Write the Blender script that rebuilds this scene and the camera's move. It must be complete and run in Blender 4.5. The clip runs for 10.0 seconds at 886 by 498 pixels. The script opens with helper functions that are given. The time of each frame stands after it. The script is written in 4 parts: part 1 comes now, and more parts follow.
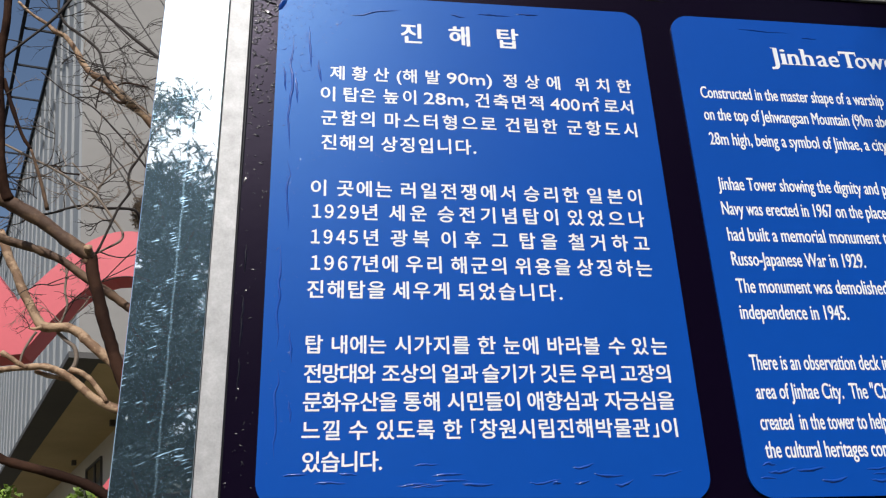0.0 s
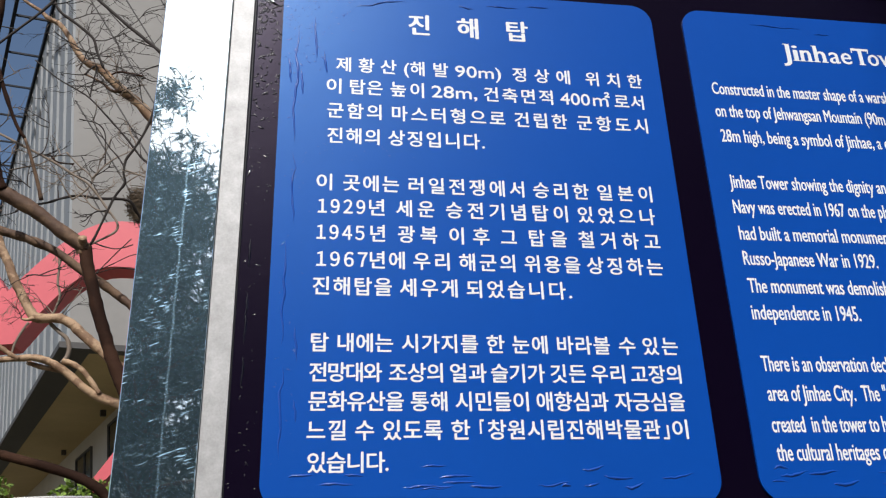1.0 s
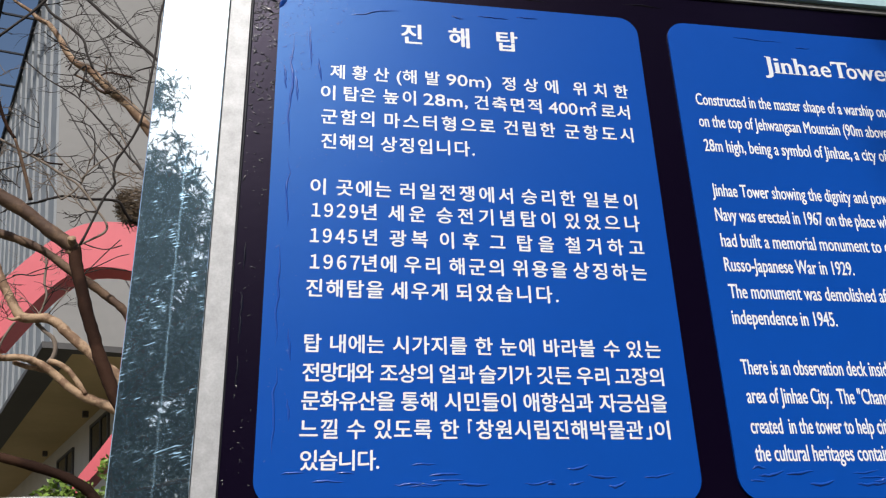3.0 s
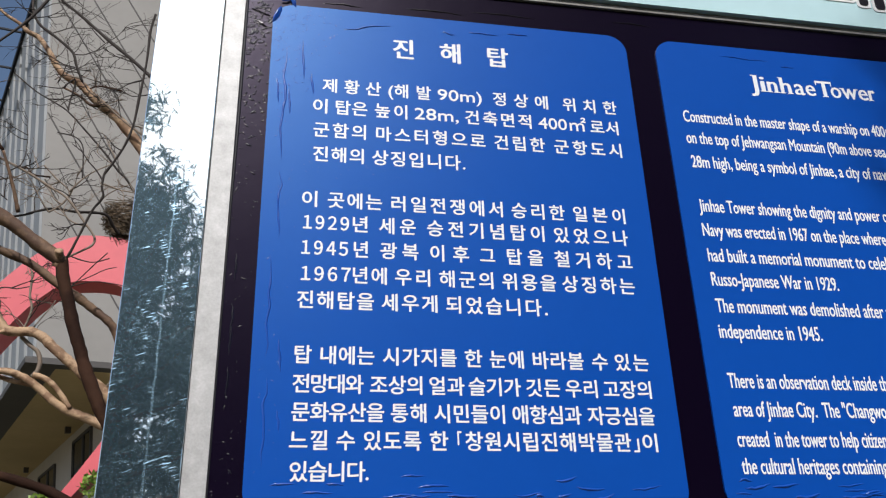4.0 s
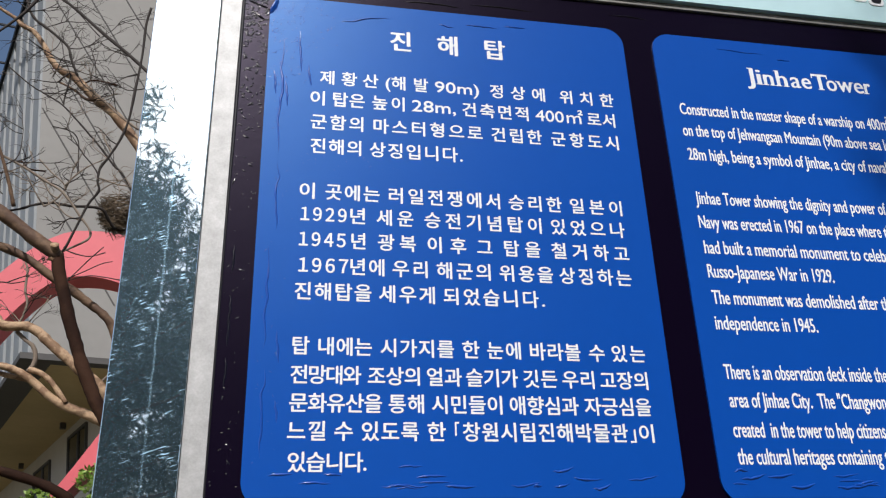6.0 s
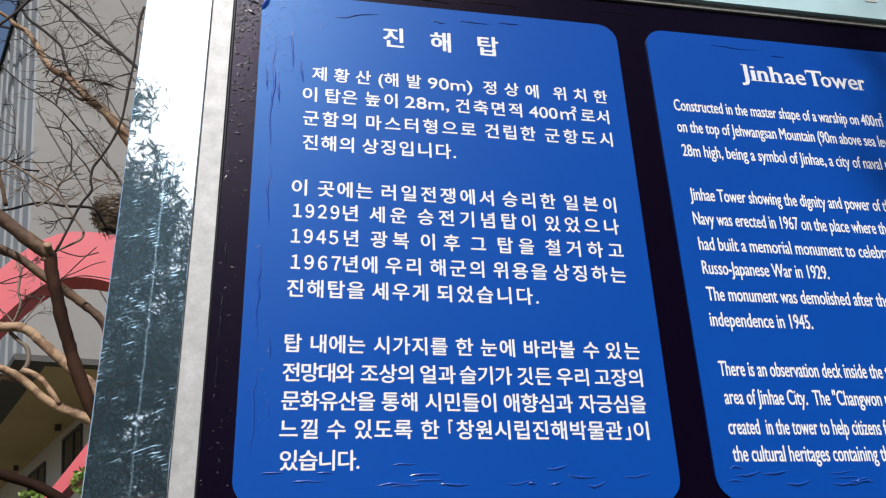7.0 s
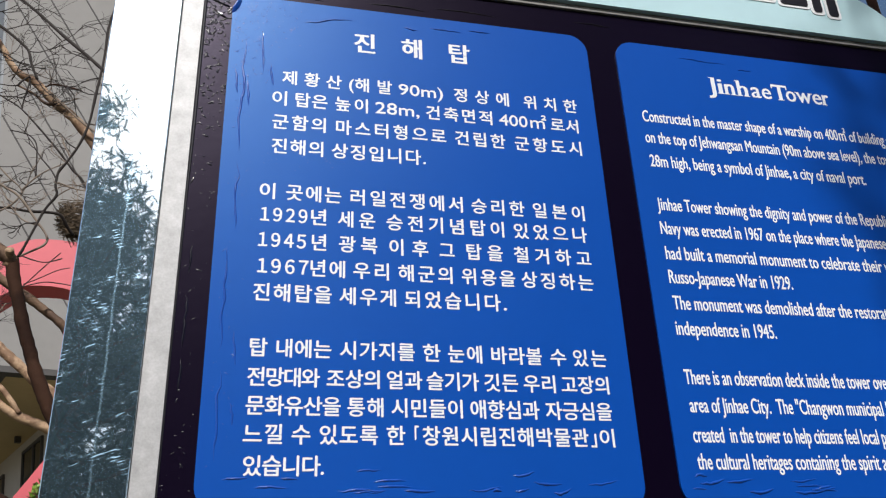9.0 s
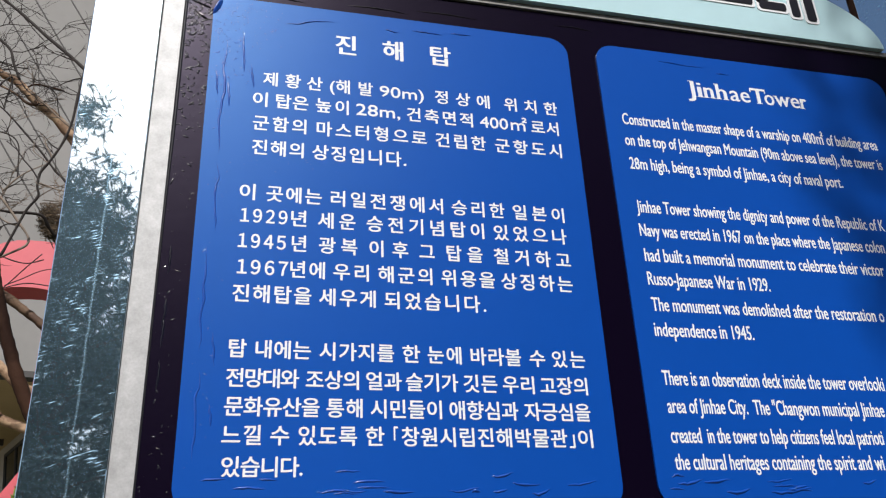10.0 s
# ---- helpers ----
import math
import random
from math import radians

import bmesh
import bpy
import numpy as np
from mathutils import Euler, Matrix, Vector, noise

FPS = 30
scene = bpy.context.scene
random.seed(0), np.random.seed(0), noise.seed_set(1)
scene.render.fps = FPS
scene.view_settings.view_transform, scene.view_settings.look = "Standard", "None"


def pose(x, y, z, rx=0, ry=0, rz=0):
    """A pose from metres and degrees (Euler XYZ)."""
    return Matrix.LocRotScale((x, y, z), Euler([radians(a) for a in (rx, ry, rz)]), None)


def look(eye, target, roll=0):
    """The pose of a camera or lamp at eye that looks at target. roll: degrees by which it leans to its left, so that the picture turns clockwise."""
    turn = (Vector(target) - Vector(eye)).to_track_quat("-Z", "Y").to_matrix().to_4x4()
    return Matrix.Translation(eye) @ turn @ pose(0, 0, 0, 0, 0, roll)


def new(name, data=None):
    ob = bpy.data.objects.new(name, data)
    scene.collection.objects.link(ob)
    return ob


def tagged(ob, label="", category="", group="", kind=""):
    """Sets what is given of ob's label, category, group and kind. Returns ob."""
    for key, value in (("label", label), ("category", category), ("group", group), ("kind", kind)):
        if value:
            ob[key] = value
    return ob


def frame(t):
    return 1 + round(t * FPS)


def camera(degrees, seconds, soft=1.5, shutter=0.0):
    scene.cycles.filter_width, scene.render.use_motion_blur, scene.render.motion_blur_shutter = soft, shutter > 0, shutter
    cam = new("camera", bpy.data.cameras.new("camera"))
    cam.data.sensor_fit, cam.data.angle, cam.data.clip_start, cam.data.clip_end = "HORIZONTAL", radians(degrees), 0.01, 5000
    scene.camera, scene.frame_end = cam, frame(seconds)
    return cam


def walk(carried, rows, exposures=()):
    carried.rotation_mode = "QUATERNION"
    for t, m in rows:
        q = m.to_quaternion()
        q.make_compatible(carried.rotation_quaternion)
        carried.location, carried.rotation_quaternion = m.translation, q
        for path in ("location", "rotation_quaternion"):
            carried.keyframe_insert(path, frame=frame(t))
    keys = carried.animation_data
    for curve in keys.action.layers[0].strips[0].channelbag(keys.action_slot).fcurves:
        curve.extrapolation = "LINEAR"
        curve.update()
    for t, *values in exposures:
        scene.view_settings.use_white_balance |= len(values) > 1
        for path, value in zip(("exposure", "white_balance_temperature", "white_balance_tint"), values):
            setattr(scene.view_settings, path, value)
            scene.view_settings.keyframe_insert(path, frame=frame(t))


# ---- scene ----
cam = camera(54.9, 10.0, soft=1.2)
PATH = [
    (0, (0.085, -1.153, 1.625), (0.356, 0.664, 2.416), -2.2),
    (0.5, (0.067, -1.116, 1.647), (0.353, 0.704, 2.425), -2.0),
    (1, (0.065, -1.13, 1.641), (0.355, 0.691, 2.415), -1.9),
    (1.5, (0.06, -1.148, 1.642), (0.353, 0.678, 2.403), -1.8),
    (2, (0.06, -1.159, 1.64), (0.357, 0.667, 2.399), -1.8),
    (3.5, (0.049, -1.159, 1.625), (0.388, 0.642, 2.425), -1.8),
    (4, (0.047, -1.164, 1.621), (0.398, 0.628, 2.436), -1.8),
    (4.5, (0.045, -1.165, 1.618), (0.401, 0.626, 2.432), -1.8),
    (5, (0.045, -1.164, 1.616), (0.407, 0.628, 2.428), -1.9),
    (5.5, (0.042, -1.164, 1.615), (0.403, 0.63, 2.421), -1.9),
    (7, (0.049, -1.155, 1.612), (0.421, 0.637, 2.419), -2.2),
    (7.5, (0.049, -1.148, 1.61), (0.439, 0.634, 2.431), -2.2),
    (8, (0.049, -1.147, 1.605), (0.454, 0.626, 2.437), -2.3),
    (8.5, (0.05, -1.146, 1.603), (0.47, 0.623, 2.436), -2.3),
    (9, (0.053, -1.148, 1.602), (0.491, 0.616, 2.436), -2.4),
    (9.5, (0.055, -1.149, 1.6), (0.513, 0.612, 2.431), -2.6),
    (10, (0.062, -1.154, 1.599), (0.53, 0.601, 2.436), -2.7),
]
walk(cam, [(t, look(eye, target, roll)) for t, eye, target, roll in PATH])

# ---- world and sun ----
SUN = Vector((-0.22, -1.0, 1.05)).normalized()
world = bpy.data.worlds.new("sky")
scene.world = world
world.use_nodes = True
wn = world.node_tree.nodes
sky = wn.new("ShaderNodeTexSky")
sky.sky_type = "NISHITA"
sky.sun_disc = False
sky.sun_elevation = math.asin(SUN.z)
sky.sun_rotation = math.atan2(SUN.x, SUN.y)
sky.air_density, sky.dust_density, sky.ozone_density = 1.1, 3.0, 3.0
world.node_tree.links.new(sky.outputs[0], wn["Background"].inputs[0])
wn["Background"].inputs[1].default_value = 0.095
sun = new("sun", bpy.data.lights.new("sun", "SUN"))
sun.data.energy, sun.data.angle, sun.data.color = 3.9, radians(0.55), (1.0, 0.975, 0.94)
sun.matrix_world = look((0, 0, 30), Vector((0, 0, 30)) - SUN)
scene.view_settings.exposure = 0.10


# ---- materials ----
def material(name, color, rough=0.6, metal=0.0, vary=0.15, scale=8.0, bump=0.0, bump_scale=60.0, second=None, coat=0.0, spec=0.5, island=0.0):
    """A procedural surface: colour varied at two scales, fine relief, optional second colour in patches."""
    m = bpy.data.materials.new(name)
    m.use_nodes = True
    nt = m.node_tree
    n, l = nt.nodes, nt.links
    b = n["Principled BSDF"]
    b.inputs["Roughness"].default_value = rough
    b.inputs["Metallic"].default_value = metal
    b.inputs["Specular IOR Level"].default_value = spec
    b.inputs["Coat Weight"].default_value = coat
    b.inputs["Coat Roughness"].default_value = 0.13
    tc = n.new("ShaderNodeTexCoord")
    big = n.new("ShaderNodeTexNoise")
    big.inputs["Scale"].default_value, big.inputs["Detail"].default_value = scale, 5
    small = n.new("ShaderNodeTexNoise")
    small.inputs["Scale"].default_value, small.inputs["Detail"].default_value = scale * 9, 3
    for t in (big, small):
        l.new(tc.outputs["Object"], t.inputs["Vector"])
    mix = n.new("ShaderNodeMix")
    mix.data_type = "RGBA"
    c2 = second if second else tuple(c * (1 - vary) for c in color)
    mix.inputs[6].default_value = (*color, 1)
    mix.inputs[7].default_value = (*c2, 1)
    ramp = n.new("ShaderNodeValToRGB")
    ramp.color_ramp.elements[0].position, ramp.color_ramp.elements[1].position = (0.45, 0.55) if second else (0.3, 0.7)
    l.new(big.outputs["Fac"], ramp.inputs[0])
    l.new(ramp.outputs[0], mix.inputs[0])
    mul = n.new("ShaderNodeMix")
    mul.data_type, mul.blend_type = "RGBA", "MULTIPLY"
    mul.inputs[0].default_value = vary
    l.new(mix.outputs[2], mul.inputs[6])
    l.new(small.outputs["Fac"], mul.inputs[7])
    out = mul.outputs[2]
    if island:
        geo = n.new("ShaderNodeNewGeometry")
        hsv = n.new("ShaderNodeHueSaturation")
        mr = n.new("ShaderNodeMapRange")
        mr.inputs["To Min"].default_value, mr.inputs["To Max"].default_value = 1 - island, 1 + island
        l.new(geo.outputs["Random Per Island"], mr.inputs["Value"])
        l.new(mr.outputs[0], hsv.inputs["Value"])
        l.new(out, hsv.inputs["Color"])
        out = hsv.outputs[0]
    l.new(out, b.inputs["Base Color"])
    if bump:
        bn = n.new("ShaderNodeTexNoise")
        bn.inputs["Scale"].default_value, bn.inputs["Detail"].default_value = bump_scale, 4
        l.new(tc.outputs["Object"], bn.inputs["Vector"])
        bp = n.new("ShaderNodeBump")
        bp.inputs["Strength"].default_value, bp.inputs["Distance"].default_value = bump, 0.01
        l.new(bn.outputs["Fac"], bp.inputs["Height"])
        l.new(bp.outputs[0], b.inputs["Normal"])
    return m


M_BLUE = material("blue_vinyl", (0.002, 0.066, 0.395), 0.40, vary=0.06, scale=3, bump=0.02, bump_scale=25, coat=0.06, spec=0.44)
M_BLUE.node_tree.nodes["Principled BSDF"].inputs["Specular Tint"].default_value = (0.30, 0.66, 1.0, 1)
M_NAVY = material("navy_vinyl", (0.0028, 0.0009, 0.008), 0.33, vary=0.1, scale=3, bump=0.03, bump_scale=30, coat=0.08, spec=0.13)
M_NAVY.node_tree.nodes["Principled BSDF"].inputs["Specular Tint"].default_value = (0.72, 0.60, 0.95, 1)
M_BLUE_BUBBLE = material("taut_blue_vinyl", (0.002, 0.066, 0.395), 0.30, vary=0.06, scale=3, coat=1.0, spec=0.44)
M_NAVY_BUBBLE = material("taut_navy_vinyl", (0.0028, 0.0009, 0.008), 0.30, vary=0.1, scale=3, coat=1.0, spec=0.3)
M_PRINT = material("white_print", (0.82, 0.83, 0.85), 0.4, vary=0.03, scale=5)
M_BLACK = material("black_print", (0.012, 0.01, 0.014), 0.35, vary=0.05)
M_HALO = material("white_halo", (0.82, 0.83, 0.85), 0.35, vary=0.03)
M_HEAD = material("pale_cyan_sheet", (0.52, 0.74, 0.79), 0.25, vary=0.06, scale=4, coat=0.3)
M_ALU = material("brushed_aluminium", (0.56, 0.56, 0.57), 0.55, metal=0.25, vary=0.3, scale=40, bump=0.02, bump_scale=90)
M_TRIM = material("darker_grey_aluminium", (0.32, 0.31, 0.30), 0.5, metal=0.3, vary=0.3, scale=30, bump=0.02, bump_scale=90)
M_GASKET = material("black_rubber", (0.015, 0.014, 0.02), 0.5)
M_BACK = material("grey_sheet_back", (0.4, 0.41, 0.42), 0.5, metal=0.3)
M_BARK = material("mottled_bark", (0.50, 0.33, 0.20), 0.75, vary=0.45, scale=20, bump=0.45, bump_scale=45, second=(0.26, 0.15, 0.085))
M_BROWN = material("brown_bark", (0.10, 0.052, 0.03), 0.75, vary=0.4, scale=17, bump=0.4, bump_scale=40, second=(0.18, 0.105, 0.06))
# dark brown bark, with the trunk's shade put into the colour as well
M_DARK = material("dark_bark_with_shade", (0.026, 0.011, 0.0065), 0.85, vary=0.35, scale=6, bump=0.4, bump_scale=40, second=(0.052, 0.024, 0.014), spec=0.15)
M_TWIG = material("dark_twig", (0.035, 0.025, 0.021), 0.8, vary=0.3, scale=15, bump=0.2)
M_PALE = material("pale_twig", (0.26, 0.20, 0.155), 0.8, vary=0.3, scale=15, bump=0.2)
M_NEST = material("nest_straw", (0.13, 0.09, 0.055), 0.9, vary=0.3, scale=20, island=0.5)
M_GREY = material("grey_concrete", (0.28, 0.27, 0.258), 0.85, vary=0.12, scale=0.5, bump=0.12, bump_scale=12)
# cladding darkened so the shade between the ribs sits in its colour
M_RIBWALL = material("rib_gap_shade", (0.06, 0.065, 0.075), 0.7, vary=0.12, scale=1.2)
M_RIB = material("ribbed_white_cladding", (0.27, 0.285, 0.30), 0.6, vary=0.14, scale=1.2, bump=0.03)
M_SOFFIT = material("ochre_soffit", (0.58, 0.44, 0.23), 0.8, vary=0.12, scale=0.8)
M_EDGE = material("dark_fascia", (0.075, 0.07, 0.068), 0.7, vary=0.15, scale=1)
M_WALL = material("warm_white_render", (0.58, 0.54, 0.50), 0.85, vary=0.1, scale=1, bump=0.06)
M_STEEL = material("dark_steel", (0.018, 0.022, 0.032), 0.6, spec=0.15)
M_RED = material("red_paint", (0.62, 0.10, 0.125), 0.5, vary=0.1, scale=1.5, bump=0.03)
M_LEAF = material("shrub_leaf", (0.17, 0.27, 0.035), 0.55, vary=0.25, scale=5, island=0.45)
M_PINE = material("pine_needle", (0.032, 0.07, 0.052), 0.6, vary=0.25, scale=3, island=0.45)
M_PBARK = material("pine_bark", (0.12, 0.075, 0.05), 0.9, vary=0.35, scale=6, bump=0.4)
M_GROUND = material("earth_and_dry_grass", (0.10, 0.085, 0.06), 0.95, vary=0.3, scale=1.5, bump=0.4, bump_scale=20, second=(0.07, 0.07, 0.035))
M_RAIL = material("white_rail", (0.7, 0.7, 0.7), 0.4, metal=0.2)
M_GLASS = material("dark_glass", (0.02, 0.025, 0.03), 0.12, spec=0.25, vary=0.05)
M_LAMP = material("lamp_housing", (0.06, 0.05, 0.045), 0.5)


def steel_mirror():
    """Polished stainless steel: scuffs, a long scratch, water marks; reflected sky blue is put into its colours."""
    m = bpy.data.materials.new("polished_stainless_steel")
    m.use_nodes = True
    n, l = m.node_tree.nodes, m.node_tree.links
    b = n["Principled BSDF"]
    # bluish base: the blue cast of the reflections is put in here
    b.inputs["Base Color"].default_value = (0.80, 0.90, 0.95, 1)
    b.inputs["Metallic"].default_value = 1.0
    tc = n.new("ShaderNodeTexCoord")
    mp = n.new("ShaderNodeMapping")
    mp.vector_type = "TEXTURE"
    mp.inputs["Rotation"].default_value = (0, radians(-20), 0)
    mp.inputs["Scale"].default_value = (0.017, 0.017, 0.0021)
    l.new(tc.outputs["Object"], mp.inputs["Vector"])
    a = n.new("ShaderNodeTexNoise")
    a.inputs["Scale"].default_value, a.inputs["Detail"].default_value = 1.0, 3
    l.new(mp.outputs[0], a.inputs["Vector"])
    s = n.new("ShaderNodeTexNoise")
    s.inputs["Scale"].default_value, s.inputs["Detail"].default_value = 520, 6
    l.new(tc.outputs["Object"], s.inputs["Vector"])
    r1 = n.new("ShaderNodeMapRange")
    r1.inputs["From Min"].default_value, r1.inputs["From Max"].default_value = 0.57, 0.70
    r1.inputs["To Min"].default_value, r1.inputs["To Max"].default_value = 0.0, 1.0
    l.new(a.outputs["Fac"], r1.inputs["Value"])
    where = n.new("ShaderNodeTexNoise")
    where.inputs["Scale"].default_value, where.inputs["Detail"].default_value = 26, 2
    l.new(tc.outputs["Object"], where.inputs["Vector"])
    patch = n.new("ShaderNodeMapRange")
    patch.inputs["From Min"].default_value, patch.inputs["From Max"].default_value = 0.50, 0.62
    l.new(where.outputs["Fac"], patch.inputs["Value"])
    gated = n.new("ShaderNodeMath")
    gated.operation = "MULTIPLY"
    l.new(r1.outputs[0], gated.inputs[0])
    l.new(patch.outputs[0], gated.inputs[1])
    r2 = n.new("ShaderNodeMapRange")
    r2.inputs["From Min"].default_value, r2.inputs["From Max"].default_value = 0.60, 0.74
    r2.inputs["To Min"].default_value, r2.inputs["To Max"].default_value = 0.0, 0.55
    l.new(s.outputs["Fac"], r2.inputs["Value"])
    haze = n.new("ShaderNodeTexNoise")
    haze.inputs["Scale"].default_value, haze.inputs["Detail"].default_value = 9, 4
    l.new(tc.outputs["Object"], haze.inputs["Vector"])
    dusty = n.new("ShaderNodeMapRange")
    dusty.inputs["From Min"].default_value, dusty.inputs["From Max"].default_value = 0.40, 0.65
    l.new(haze.outputs["Fac"], dusty.inputs["Value"])
    specks = n.new("ShaderNodeMath")
    specks.operation = "MULTIPLY_ADD"
    # floor value lays a thin painted haze over the whole post
    specks.inputs[2].default_value = 0.05
    l.new(r2.outputs[0], specks.inputs[0])
    l.new(dusty.outputs[0], specks.inputs[1])
    b.inputs["Roughness"].default_value = 0.018
    ad = n.new("ShaderNodeMath")
    l.new(gated.outputs[0], ad.inputs[0])
    l.new(specks.outputs[0], ad.inputs[1])
    # one long upright scratch
    sep = n.new("ShaderNodeSeparateXYZ")
    l.new(tc.outputs["Object"], sep.inputs[0])
    wob = n.new("ShaderNodeTexNoise")
    wob.inputs["Scale"].default_value, wob.inputs["Detail"].default_value = 30, 4
    l.new(tc.outputs["Object"], wob.inputs["Vector"])
    shift = n.new("ShaderNodeMath")
    shift.operation = "MULTIPLY_ADD"
    shift.inputs[1].default_value, shift.inputs[2].default_value = 0.006, 0.003
    l.new(wob.outputs["Fac"], shift.inputs[0])
    diff = n.new("ShaderNodeMath")
    diff.operation = "SUBTRACT"
    l.new(sep.outputs["X"], diff.inputs[0])
    l.new(shift.outputs[0], diff.inputs[1])
    near = n.new("ShaderNodeMath")
    near.operation = "ABSOLUTE"
    l.new(diff.outputs[0], near.inputs[0])
    line = n.new("ShaderNodeMapRange")
    line.inputs["From Min"].default_value, line.inputs["From Max"].default_value = 0.0004, 0.0018
    line.inputs["To Min"].default_value, line.inputs["To Max"].default_value = 0.16, 0.0
    l.new(near.outputs[0], line.inputs["Value"])
    total = n.new("ShaderNodeMath")
    total.use_clamp = True
    l.new(ad.outputs[0], total.inputs[0])
    l.new(line.outputs[0], total.inputs[1])
    scuff_haze = n.new("ShaderNodeBsdfPrincipled")
    # scuffs and haze coloured with the blue of reflected sky
    scuff_haze.inputs["Base Color"].default_value = (0.42, 0.66, 0.84, 1)
    scuff_haze.inputs["Metallic"].default_value = 0.75
    scuff_haze.inputs["Roughness"].default_value = 0.5
    mix = n.new("ShaderNodeMixShader")
    l.new(total.outputs[0], mix.inputs[0])
    l.new(b.outputs[0], mix.inputs[1])
    l.new(scuff_haze.outputs[0], mix.inputs[2])
    l.new(mix.outputs[0], n["Material Output"].inputs["Surface"])
    w = n.new("ShaderNodeTexNoise")
    w.inputs["Scale"].default_value = 9
    l.new(tc.outputs["Object"], w.inputs["Vector"])
    bw = n.new("ShaderNodeBump")
    bw.inputs["Strength"].default_value, bw.inputs["Distance"].default_value = 0.02, 0.01
    l.new(w.outputs["Fac"], bw.inputs["Height"])
    l.new(bw.outputs[0], b.inputs["Normal"])
    return m


M_POST = steel_mirror()


# ---- shape helpers ----
def mesh_of(name, verts, faces):
    me = bpy.data.meshes.new(name)
    me.from_pydata([tuple(v) for v in verts], [], faces)
    me.update()
    return me


def part(name, bm, mat, parent=None, label="", smooth=False):
    """Links a bmesh (or a mesh) as one mesh object, under its thing if one is given."""
    if isinstance(bm, bmesh.types.BMesh):
        me = bpy.data.meshes.new(name)
        bmesh.ops.recalc_face_normals(bm, faces=bm.faces)
        bm.to_mesh(me)
        bm.free()
    else:
        me = bm
    if not me.materials:
        me.materials.append(mat)
    if smooth:
        for p in me.polygons:
            p.use_smooth = True
    ob = new(name, me)
    ob.parent = parent
    return tagged(ob, label)


def thing(name, label, category, group="", kind="", at=(0, 0, 0)):
    ob = new(name)
    ob.location = at
    ob.empty_display_size = 0.1
    return tagged(ob, label, category, group, kind)


def box(x0, x1, y0, y1, z0, z1, bevel=0.0, segs=2):
    bm = bmesh.new()
    bmesh.ops.create_cube(bm, size=1)
    for v in bm.verts:
        v.co = Vector(((x0 + x1) / 2 + v.co.x * (x1 - x0), (y0 + y1) / 2 + v.co.y * (y1 - y0), (z0 + z1) / 2 + v.co.z * (z1 - z0)))
    if bevel:
        bmesh.ops.bevel(bm, geom=bm.edges[:], offset=bevel, segments=segs, affect="EDGES", profile=0.5)
    return bm


def slab(outline, y0, y1, hole=None):
    """An upright plate with an outline of (x, z), from y0 (front) to y1 (back); with a hole it is a ring."""
    k = len(outline)
    verts = [(x, y0, z) for x, z in outline] + [(x, y1, z) for x, z in outline]
    if not hole:
        faces = [tuple(range(k)), tuple(range(2 * k - 1, k - 1, -1))]
        faces += [(i, i + k, (i + 1) % k + k, (i + 1) % k) for i in range(k)]
        return mesh_of("slab", verts, faces)
    verts += [(x, y0, z) for x, z in hole] + [(x, y1, z) for x, z in hole]
    faces = []
    for i in range(k):
        j = (i + 1) % k
        faces += [(i, j, j + 2 * k, i + 2 * k), (i + k, i + 3 * k, j + 3 * k, j + k), (i, i + k, j + k, j), (i + 2 * k, j + 2 * k, j + 3 * k, i + 3 * k)]
    return mesh_of("ring", verts, faces)


def rounded(x0, x1, z0, z1, r, n=10):
    pts = []
    for cx, cz, a in ((x1 - r, z1 - r, 0), (x0 + r, z1 - r, 90), (x0 + r, z0 + r, 180), (x1 - r, z0 + r, 270)):
        for i in range(n + 1):
            t = radians(a + 90 * i / n)
            pts.append((cx + r * math.cos(t), cz + r * math.sin(t)))
    return pts


def tube_data(points, r0, r1, sides=8, wobble=0.0, rng=random):
    """Vertices and faces of a tapered, slightly knotty limb along a smoothed line of points."""
    pts = [Vector(p) for p in points]
    fine = []
    for i in range(len(pts) - 1):
        p0, p1, p2, p3 = pts[max(i - 1, 0)], pts[i], pts[i + 1], pts[min(i + 2, len(pts) - 1)]
        steps = 4 if sides > 4 else 2
        for s in range(steps):
            t = s / steps
            fine.append(0.5 * ((2 * p1) + (p2 - p0) * t + (2 * p0 - 5 * p1 + 4 * p2 - p3) * t * t + (3 * p1 - p0 - 3 * p2 + p3) * t ** 3))
    fine.append(pts[-1])
    verts, faces = [], []
    up = Vector((0.3, 0.9, 0.2)).normalized()
    m = len(fine)
    for i, p in enumerate(fine):
        d = (fine[min(i + 1, m - 1)] - fine[max(i - 1, 0)]).normalized()
        a = d.cross(up).normalized()
        b = d.cross(a)
        r = (r0 + (r1 - r0) * i / (m - 1)) * (1 + rng.uniform(-wobble, wobble))
        for k in range(sides):
            t = 2 * math.pi * k / sides
            rr = r * (1 + rng.uniform(-wobble, wobble) * 0.5)
            verts.append(p + a * (rr * math.cos(t)) + b * (rr * math.sin(t)))
    for i in range(m - 1):
        for k in range(sides):
            j = (k + 1) % sides
            faces.append((i * sides + k, i * sides + j, (i + 1) * sides + j, (i + 1) * sides + k))
    faces.append(tuple(range(sides - 1, -1, -1)))
    faces.append(tuple((m - 1) * sides + k for k in range(sides)))
    return verts, faces, fine


def tube(points, r0, r1, sides=8, wobble=0.0, rng=random):
    v, f, _ = tube_data(points, r0, r1, sides, wobble, rng)
    return mesh_of("tube", v, f)


def merge(pieces):
    """One mesh out of many (verts, faces)."""
    verts, faces = [], []
    for v, f in pieces:
        o = len(verts)
        verts += v
        faces += [tuple(i + o for i in q) for q in f]
    return mesh_of("merged", verts, faces)


